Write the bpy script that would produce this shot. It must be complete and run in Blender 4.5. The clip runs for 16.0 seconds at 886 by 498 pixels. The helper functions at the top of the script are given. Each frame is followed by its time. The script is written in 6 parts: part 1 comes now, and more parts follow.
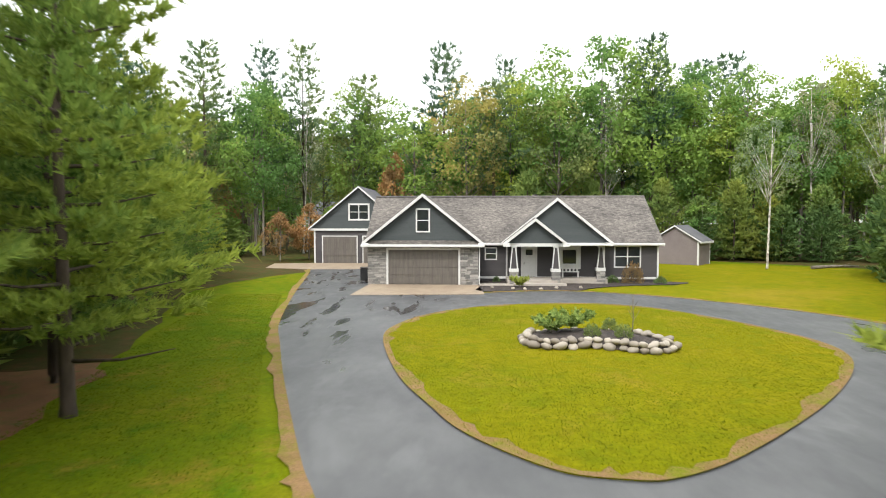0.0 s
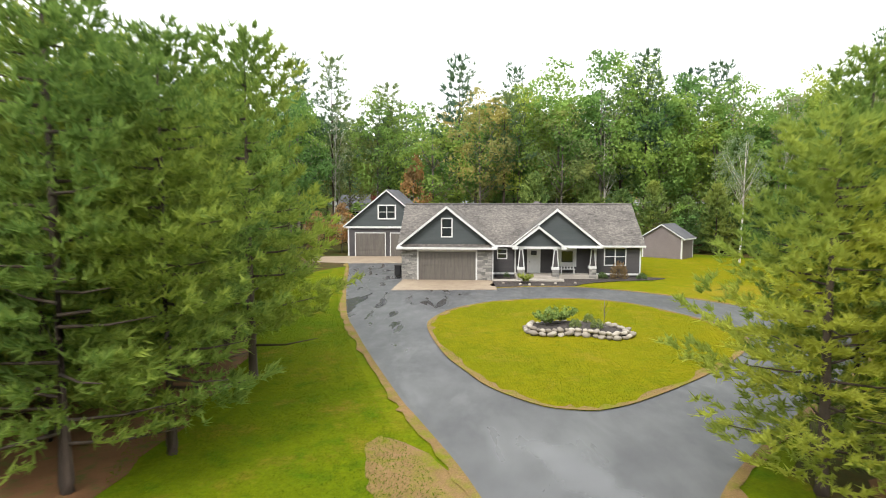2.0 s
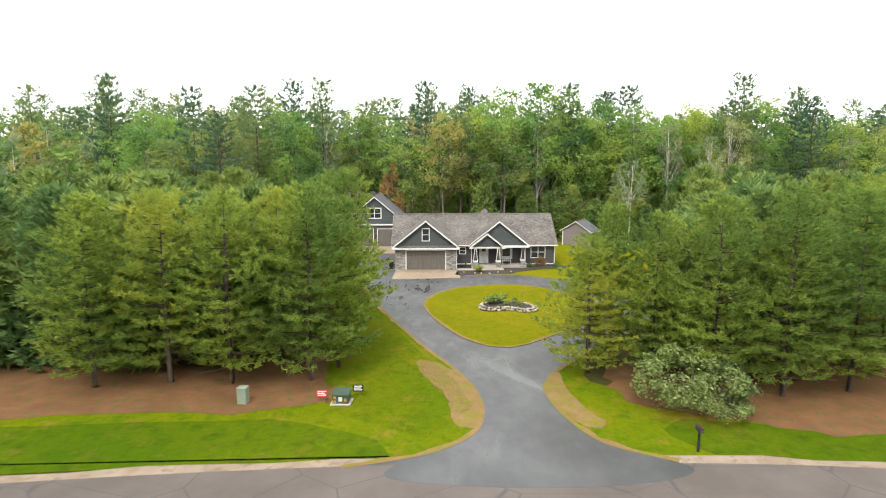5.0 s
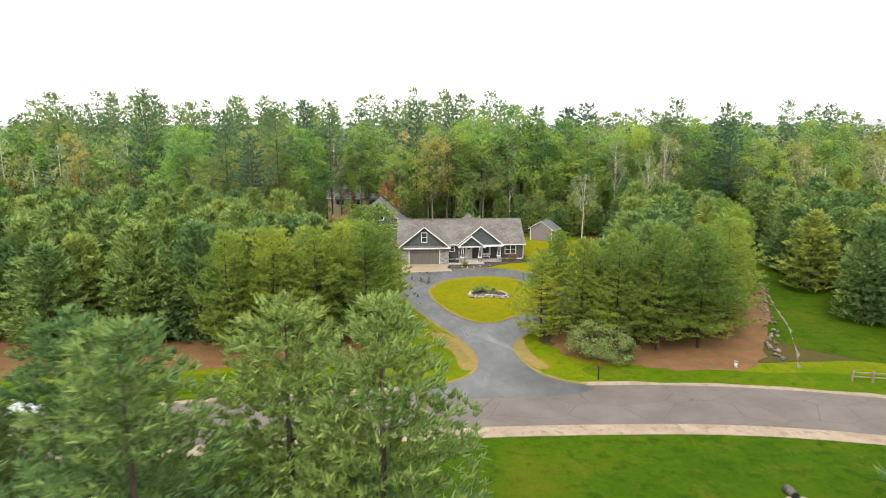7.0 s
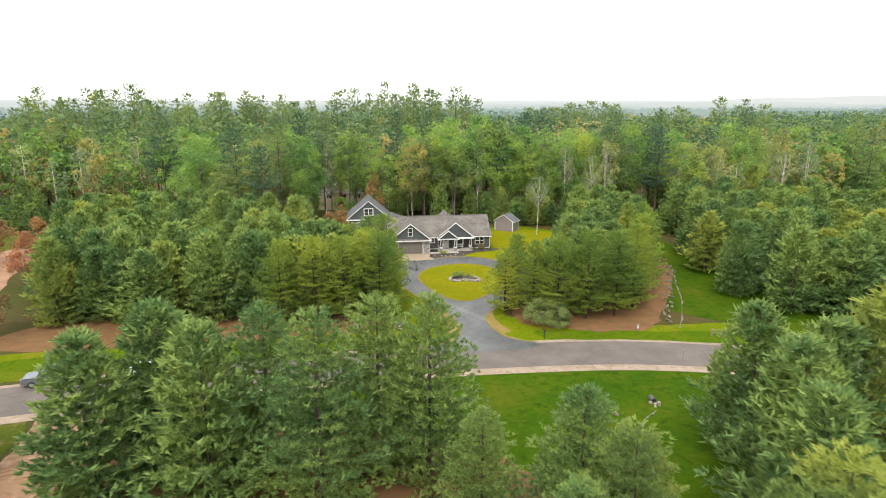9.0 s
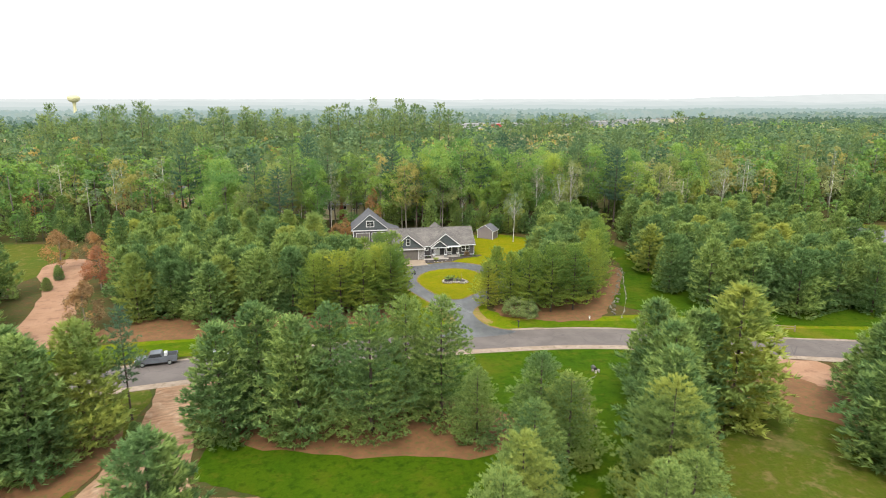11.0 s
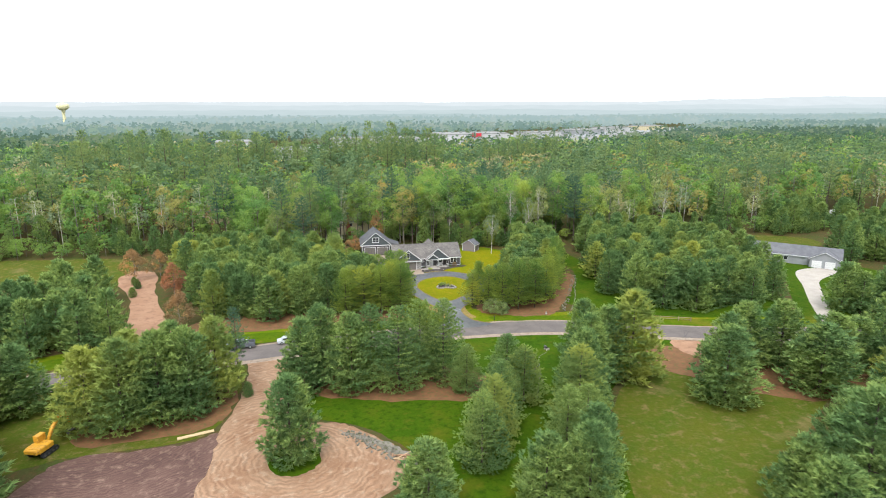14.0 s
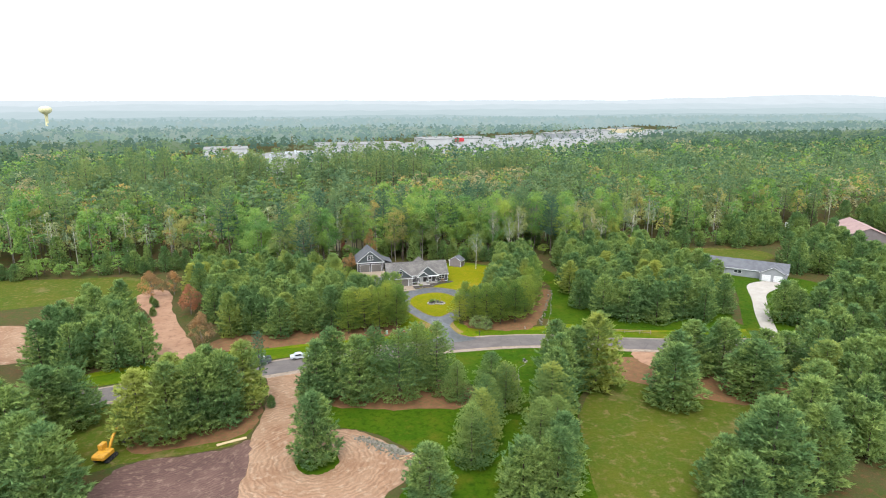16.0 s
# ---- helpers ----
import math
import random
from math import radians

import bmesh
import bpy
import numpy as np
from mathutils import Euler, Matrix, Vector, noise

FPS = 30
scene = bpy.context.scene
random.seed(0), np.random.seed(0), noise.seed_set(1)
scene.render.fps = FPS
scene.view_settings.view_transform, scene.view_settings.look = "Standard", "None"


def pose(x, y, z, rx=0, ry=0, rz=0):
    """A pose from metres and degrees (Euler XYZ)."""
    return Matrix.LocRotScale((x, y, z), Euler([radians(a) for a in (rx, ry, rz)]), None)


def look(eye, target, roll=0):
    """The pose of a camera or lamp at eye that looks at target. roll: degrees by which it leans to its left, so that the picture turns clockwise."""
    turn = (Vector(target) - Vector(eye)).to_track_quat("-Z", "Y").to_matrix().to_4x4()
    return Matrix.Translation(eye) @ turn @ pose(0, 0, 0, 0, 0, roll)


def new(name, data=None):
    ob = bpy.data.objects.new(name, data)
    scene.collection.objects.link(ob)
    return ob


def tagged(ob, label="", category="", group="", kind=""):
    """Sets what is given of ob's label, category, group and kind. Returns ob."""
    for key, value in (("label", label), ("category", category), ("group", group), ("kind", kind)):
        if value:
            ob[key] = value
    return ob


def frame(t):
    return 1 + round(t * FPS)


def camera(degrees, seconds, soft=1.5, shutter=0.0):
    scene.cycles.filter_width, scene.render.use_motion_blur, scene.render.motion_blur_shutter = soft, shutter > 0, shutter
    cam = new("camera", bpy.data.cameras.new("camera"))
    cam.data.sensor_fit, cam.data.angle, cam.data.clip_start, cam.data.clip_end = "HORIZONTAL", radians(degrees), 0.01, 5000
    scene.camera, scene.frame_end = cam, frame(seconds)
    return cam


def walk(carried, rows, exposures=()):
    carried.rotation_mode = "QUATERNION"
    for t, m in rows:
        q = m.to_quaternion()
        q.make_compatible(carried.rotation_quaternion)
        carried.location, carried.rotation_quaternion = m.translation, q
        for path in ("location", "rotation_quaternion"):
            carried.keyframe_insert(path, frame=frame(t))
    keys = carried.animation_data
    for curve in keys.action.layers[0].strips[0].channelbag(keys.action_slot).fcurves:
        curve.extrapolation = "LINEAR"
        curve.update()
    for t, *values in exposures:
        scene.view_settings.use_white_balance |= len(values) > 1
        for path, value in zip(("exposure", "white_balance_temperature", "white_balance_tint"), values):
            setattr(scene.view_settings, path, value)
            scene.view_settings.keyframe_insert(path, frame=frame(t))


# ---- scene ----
cam = camera(71.4, 16.0, soft=1.0, shutter=0.5)
PATH = [
    (0.0, pose(5.95, -42.68, 4.65, 87.13, 0.00, 2.86)),
    (0.5, pose(5.84, -45.21, 5.18, 86.50, 0.00, 3.07)),
    (1.0, pose(5.71, -47.41, 5.76, 85.97, 0.00, 3.26)),
    (1.5, pose(5.57, -49.66, 6.41, 85.46, 0.00, 3.45)),
    (2.0, pose(5.42, -52.19, 7.16, 85.09, 0.00, 3.64)),
    (2.5, pose(5.25, -55.16, 8.04, 84.75, 0.00, 3.75)),
    (3.0, pose(5.04, -58.62, 9.05, 84.25, 0.00, 3.56)),
    (3.5, pose(4.75, -62.57, 10.21, 83.40, 0.00, 1.88)),
    (4.0, pose(4.38, -66.98, 11.51, 82.52, 0.00, 0.36)),
    (6.5, pose(0.70, -93.42, 19.84, 79.71, 0.00, -2.37)),
    (7.0, pose(-0.41, -99.09, 21.78, 79.03, 0.00, -3.41)),
    (7.5, pose(-1.64, -104.77, 23.77, 78.26, 0.00, -4.39)),
    (8.0, pose(-2.97, -110.45, 25.79, 77.55, 0.00, -5.40)),
    (9.0, pose(-5.83, -121.80, 29.89, 76.68, 0.00, -6.97)),
    (11.5, pose(-13.59, -151.16, 40.05, 76.40, 0.00, -9.31)),
    (12.0, pose(-15.17, -157.36, 42.09, 76.41, 0.00, -9.54)),
    (12.5, pose(-16.76, -163.64, 44.17, 76.43, 0.00, -9.76)),
    (13.0, pose(-18.36, -169.95, 46.30, 76.53, 0.00, -10.02)),
    (13.5, pose(-19.95, -176.18, 48.53, 76.51, 0.00, -10.17)),
    (14.0, pose(-21.53, -182.17, 50.89, 76.45, 0.00, -10.81)),
    (14.5, pose(-23.08, -187.74, 53.42, 76.34, 0.00, -11.20)),
    (15.0, pose(-24.55, -192.60, 56.17, 76.42, 0.00, -11.17)),
    (15.5, pose(-25.88, -196.43, 59.19, 76.59, 0.00, -11.58)),
    (16.0, pose(-26.96, -198.83, 62.53, 76.15, 0.00, -12.47)),
]
walk(cam, PATH, ((0.0, 1.0, 6600, 10), (8.0, 1.0, 6800, 10), (12.0, 1.0, 6450, 10), (16.0, 1.0, 6050, 10)))

# ---- light: overcast spring day ----
world = bpy.data.worlds.new("overcast_sky")
scene.world = world
world.use_nodes = True
wn, wl = world.node_tree.nodes, world.node_tree.links
wn.clear()
sky = wn.new("ShaderNodeTexSky")
sky.sky_type, sky.sun_disc = "NISHITA", False
sky.sun_elevation, sky.sun_rotation = radians(52), radians(200)
sky.air_density, sky.dust_density, sky.ozone_density = 1.0, 4.0, 1.0
grey = wn.new("ShaderNodeHueSaturation")
grey.inputs["Saturation"].default_value = 0.18
cloud = wn.new("ShaderNodeMixRGB")
cloud.inputs["Fac"].default_value = 0.7
cloud.inputs["Color2"].default_value = (11.0, 11.4, 11.6, 1)
bg = wn.new("ShaderNodeBackground")
bg.inputs["Strength"].default_value = 0.12
wout = wn.new("ShaderNodeOutputWorld")
wl.new(sky.outputs[0], grey.inputs["Color"])
wl.new(grey.outputs[0], cloud.inputs["Color1"])
wl.new(cloud.outputs[0], bg.inputs["Color"])
wl.new(bg.outputs[0], wout.inputs["Surface"])
sun = new("sun", bpy.data.lights.new("sun", "SUN"))
sun.data.energy, sun.data.angle, sun.data.color = 1.3, radians(16), (1.0, 0.96, 0.9)
sun.matrix_world = look((-20, -60, 80), (0, 0, 0))

# ---- materials ----
def srgb(r, g, b):
    f = lambda v: v / 255 / 12.92 if v / 255 <= 0.04045 else ((v / 255 + 0.055) / 1.055) ** 2.4
    return (f(r), f(g), f(b), 1)


class Nodes:
    """A small material builder: principled surface with colour and bump from layered noise."""
    def __init__(self, name, rough=0.8, metal=0.0, spec=0.5):
        self.mat = bpy.data.materials.new(name)
        self.mat.use_nodes = True
        self.t = self.mat.node_tree
        self.b = self.t.nodes["Principled BSDF"]
        self.b.inputs["Roughness"].default_value = rough
        self.b.inputs["Metallic"].default_value = metal
        self.b.inputs["Specular IOR Level"].default_value = spec
        self.pos = self.t.nodes.new("ShaderNodeNewGeometry").outputs["Position"]

    def node(self, kind, **inputs):
        n = self.t.nodes.new(kind)
        for k, v in inputs.items():
            s = n.inputs[k.replace("_", " ")]
            if hasattr(v, "is_output"):
                self.t.links.new(v, s)
            else:
                s.default_value = v
        return n

    def noise(self, scale, detail=4.0, stretch=None, rough=0.6, dist=0.0):
        v = self.pos
        if stretch:
            v = self.node("ShaderNodeMapping", Vector=v, Scale=stretch).outputs[0]
        return self.node("ShaderNodeTexNoise", Vector=v, Scale=scale, Detail=detail, Roughness=rough, Distortion=dist).outputs["Fac"]

    def ramp(self, fac, lo, hi):
        n = self.node("ShaderNodeMapRange", Value=fac)
        n.inputs["From Min"].default_value, n.inputs["From Max"].default_value = lo, hi
        return n.outputs[0]

    def mix(self, fac, a, b, mode="MIX"):
        n = self.t.nodes.new("ShaderNodeMixRGB")
        n.blend_type = mode
        for s, v in zip(n.inputs, (fac, a, b)):
            if hasattr(v, "is_output"):
                self.t.links.new(v, s)
            else:
                s.default_value = v
        return n.outputs[0]

    def colour(self, c):
        self.t.links.new(c, self.b.inputs["Base Color"])

    def rough(self, r):
        self.t.links.new(r, self.b.inputs["Roughness"])

    def bump(self, h, strength=0.3, distance=0.02):
        n = self.node("ShaderNodeBump", Height=h, Strength=strength, Distance=distance)
        self.t.links.new(n.outputs[0], self.b.inputs["Normal"])


def surface(name, c1, c2, coarse, fine, rough=0.85, bump=0.3, c3=None, metal=0.0, spec=0.4, stretch=None, dist=0.02):
    m = Nodes(name, rough, metal, spec)
    big, small = m.noise(coarse, 3, stretch), m.noise(fine, 5, stretch)
    c = m.mix(m.ramp(big, 0.35, 0.65), c1, c2)
    if c3:
        c = m.mix(m.ramp(m.noise(coarse * 3.1, 5, stretch), 0.52, 0.68), c, c3)
    c = m.mix(0.35, c, m.mix(small, (0.25, 0.25, 0.25, 1), (1.0, 1.0, 1.0, 1)), "OVERLAY")
    m.colour(c)
    m.bump(small, bump, dist)
    return m.mat


def per_piece(name, c1, c2, rough=0.85, fine=18.0, bump=0.35, spec=0.4, hue=None, leaf=0.0, island=False, objvar=0.0):
    """Colour that differs from piece to piece; leaf > 0 lets light through."""
    m = Nodes(name, rough, 0.0, spec)
    if island:
        pick = m.node("ShaderNodeNewGeometry").outputs["Random Per Island"]
    else:
        pick = m.node("ShaderNodeObjectInfo").outputs["Random"]
    c = m.mix(pick, c1, c2)
    if hue:
        own = m.node("ShaderNodeObjectInfo").outputs["Random"]
        c = m.mix(m.ramp(own, 1 - objvar, 1.0), c, hue)
    c = m.mix(0.14 if leaf else 0.3, c, m.mix(m.noise(fine, 4), (0.2, 0.2, 0.2, 1), (1, 1, 1, 1)), "OVERLAY")
    if leaf:
        patch = m.ramp(m.noise(0.13, 1.5), 0.41, 0.59)
        c = m.mix(1.0, c, m.mix(patch, (0.62, 0.74, 0.84, 1), (1.12, 1.07, 0.96, 1)), "MULTIPLY")
    m.colour(c)
    if bump:
        m.bump(m.noise(fine, 5), bump, 0.02)
    if leaf:
        out = m.t.nodes["Material Output"]
        tr = m.node("ShaderNodeBsdfTranslucent", Color=c)
        mx = m.node("ShaderNodeMixShader", Fac=leaf)
        m.t.links.new(m.b.outputs[0], mx.inputs[1])
        m.t.links.new(tr.outputs[0], mx.inputs[2])
        m.t.links.new(mx.outputs[0], out.inputs["Surface"])
    return m.mat


def asphalt_wet():
    m = Nodes("wet_asphalt", 0.5, 0.0, 0.35)
    big, mid, fine = m.noise(0.25, 3), m.noise(1.2, 5, (1.0, 0.45, 1)), m.noise(60, 3)
    c = m.mix(m.ramp(big, 0.3, 0.7), srgb(66, 67, 69), srgb(84, 85, 86))
    sep = m.node("ShaderNodeSeparateXYZ", Vector=m.pos).outputs
    zone = m.mix(1.0, m.ramp(sep["X"], 6.0, 2.5), m.ramp(sep["Y"], -25.0, -17.0), "MULTIPLY")
    wet = m.mix(1.0, m.ramp(m.noise(0.55, 4, (1.6, 0.4, 1), 0.5, 0.5), 0.54, 0.62), zone, "MULTIPLY")
    c = m.mix(wet, c, srgb(52, 53, 56))
    c = m.mix(0.35, c, m.mix(fine, (0.3, 0.3, 0.3, 1), (1, 1, 1, 1)), "OVERLAY")
    m.colour(c)
    def across(x, y, shift):
        n = m.node("ShaderNodeVectorMath")
        n.operation = "DOT_PRODUCT"
        m.t.links.new(m.pos, n.inputs[0])
        n.inputs[1].default_value = (x, y, 0)
        k = m.node("ShaderNodeMath", Value=n.outputs["Value"])
        k.operation = "ADD"
        k.inputs[1].default_value = shift
        return k.outputs[0]

    off = m.node("ShaderNodeMath", Value=m.mix(0.5, across(0.87, 0.49, 10.96), m.ramp(m.noise(0.7, 5), 0.2, 0.8), "LINEAR_LIGHT"))
    off.operation = "ABSOLUTE"
    run = across(0.49, -0.87, -33.7)
    film = m.mix(1.0, m.mix(1.0, m.ramp(off.outputs[0], 0.75, 0.2), m.ramp(run, -1.5, 0.5), "MULTIPLY"), m.ramp(run, 8.5, 5.5), "MULTIPLY")
    damp = m.ramp(m.noise(0.35, 4, (1.2, 0.5, 1), 0.55, 0.6), 0.56, 0.7)
    dry = m.mix(damp, m.mix(m.ramp(mid, 0.3, 0.7), (0.36,) * 3 + (1,), (0.55,) * 3 + (1,)), (0.24,) * 3 + (1,))
    m.rough(m.mix(film, m.mix(wet, dry, (0.1,) * 3 + (1,)), (0.12,) * 3 + (1,)))
    m.bump(fine, 0.12, 0.004)
    return m.mat


def road_asphalt():
    m = Nodes("road_asphalt", 0.8, 0.0, 0.4)
    big, fine = m.noise(0.3, 4), m.noise(40, 4)
    c = m.mix(m.ramp(big, 0.35, 0.65), srgb(84, 77, 73), srgb(97, 89, 85))
    crack = m.node("ShaderNodeTexVoronoi", Vector=m.node("ShaderNodeMapping", Vector=m.pos, Scale=(0.22, 0.35, 1)).outputs[0], Scale=1.0)
    crack.feature = "DISTANCE_TO_EDGE"
    c = m.mix(m.ramp(crack.outputs[0], 0.012, 0.0), c, srgb(71, 67, 65))
    m.colour(m.mix(0.3, c, m.mix(fine, (0.3,) * 3 + (1,), (1, 1, 1, 1)), "OVERLAY"))
    m.bump(fine, 0.2, 0.006)
    return m.mat


def shingles():
    m = Nodes("roof_shingles", 0.9, 0.0, 0.3)
    uv = m.node("ShaderNodeTexCoord").outputs["UV"]
    brick = m.node("ShaderNodeTexBrick", Vector=uv, Scale=1.0)
    brick.inputs["Brick Width"].default_value, brick.inputs["Row Height"].default_value = 0.30, 0.145
    brick.inputs["Mortar Size"].default_value = 0.008
    brick.inputs["Color1"].default_value, brick.inputs["Color2"].default_value = srgb(74, 71, 68), srgb(100, 95, 91)
    brick.inputs["Mortar"].default_value = srgb(74, 71, 69)
    c = m.mix(m.ramp(m.noise(0.5, 4), 0.35, 0.7), brick.outputs["Color"], m.mix(0.35, brick.outputs["Color"], srgb(140, 133, 126)))
    c = m.mix(0.6, c, m.mix(m.ramp(m.noise(5, 5, None, 0.7), 0.3, 0.7), (0.1,) * 3 + (1,), (0.95, 0.95, 0.95, 1)), "OVERLAY")
    m.colour(c)
    m.bump(m.mix(0.5, brick.outputs["Fac"], m.noise(30, 3)), 0.5, 0.01)
    return m.mat


def lawn_mat(name, c1, c2, c3, patch):
    m = Nodes(name, 1.0, 0.0, 0.06)
    big, mid, fine = m.noise(0.12, 4), m.noise(0.9, 5), m.noise(14, 6, None, 0.75)
    c = m.mix(m.ramp(big, 0.35, 0.65), c1, c2)
    c = m.mix(m.ramp(mid, 0.5, 0.72), c, c3)
    c = m.mix(m.ramp(m.noise(0.42, 6, None, 0.72), 0.54, 0.78), c, patch)
    c = m.mix(m.ramp(m.noise(0.06, 5, None, 0.65), 0.58, 0.7), c, m.mix(0.6, c, patch))
    c = m.mix(0.22, c, m.mix(m.ramp(m.noise(2.6, 6, None, 0.7), 0.3, 0.7), (0.16, 0.16, 0.16, 1), (0.8, 0.8, 0.8, 1)), "OVERLAY")
    c = m.mix(0.4, c, m.mix(m.ramp(fine, 0.25, 0.75), (0.1, 0.1, 0.1, 1), (0.92, 0.92, 0.92, 1)), "OVERLAY")
    m.colour(c)
    m.bump(fine, 0.6, 0.04)
    return m.mat


def edge_mat():
    """Dead tan grass with green tufts still growing in it."""
    m = Nodes("dead_grass_edge", 0.95, 0.0, 0.2)
    fine = m.noise(20, 6, None, 0.75)
    c = m.mix(m.ramp(m.noise(0.8, 4), 0.35, 0.65), srgb(136, 108, 76), srgb(120, 100, 58))
    c = m.mix(m.ramp(m.noise(1.1, 6, None, 0.7), 0.46, 0.66), c, srgb(108, 112, 18))
    c = m.mix(0.5, c, m.mix(m.ramp(fine, 0.25, 0.75), (0.05, 0.05, 0.05, 1), (0.95, 0.95, 0.95, 1)), "OVERLAY")
    m.colour(c)
    m.bump(fine, 0.8, 0.04)
    return m.mat


def track_mat(name, c1, c2, c3, centre, scale):
    """Bare earth with curved wheel tracks."""
    m = Nodes(name, 0.95, 0.0, 0.2)
    v = m.node("ShaderNodeMapping", Vector=m.pos, Location=(-centre[0], -centre[1], 0.0)).outputs[0]
    rings = m.node("ShaderNodeTexWave", Vector=v, Scale=scale, Distortion=9.0, Detail=6.0)
    rings.inputs["Detail Scale"].default_value = 1.6
    rings.wave_type, rings.rings_direction = "RINGS", "Z"
    big, fine = m.noise(0.16, 4), m.noise(5, 6, None, 0.7)
    c = m.mix(m.ramp(big, 0.35, 0.65), c1, c2)
    c = m.mix(m.ramp(m.noise(0.7, 5), 0.52, 0.68), c, c3)
    c = m.mix(m.ramp(m.noise(0.3, 3), 0.3, 0.6), c, m.mix(0.27, c, m.mix(rings.outputs["Fac"], (0.15,) * 3 + (1,), (0.85,) * 3 + (1,)), "OVERLAY"))
    c = m.mix(0.45, c, m.mix(fine, (0.1,) * 3 + (1,), (0.95,) * 3 + (1,)), "OVERLAY")
    m.colour(c)
    m.bump(m.mix(0.75, rings.outputs["Fac"], fine), 0.5, 0.05)
    return m.mat


def glass_mat():
    m = Nodes("window_glass", 0.04, 0.0, 0.8)
    m.colour(m.mix(m.noise(1.5, 2), srgb(30, 34, 37), srgb(53, 57, 58)))
    return m.mat


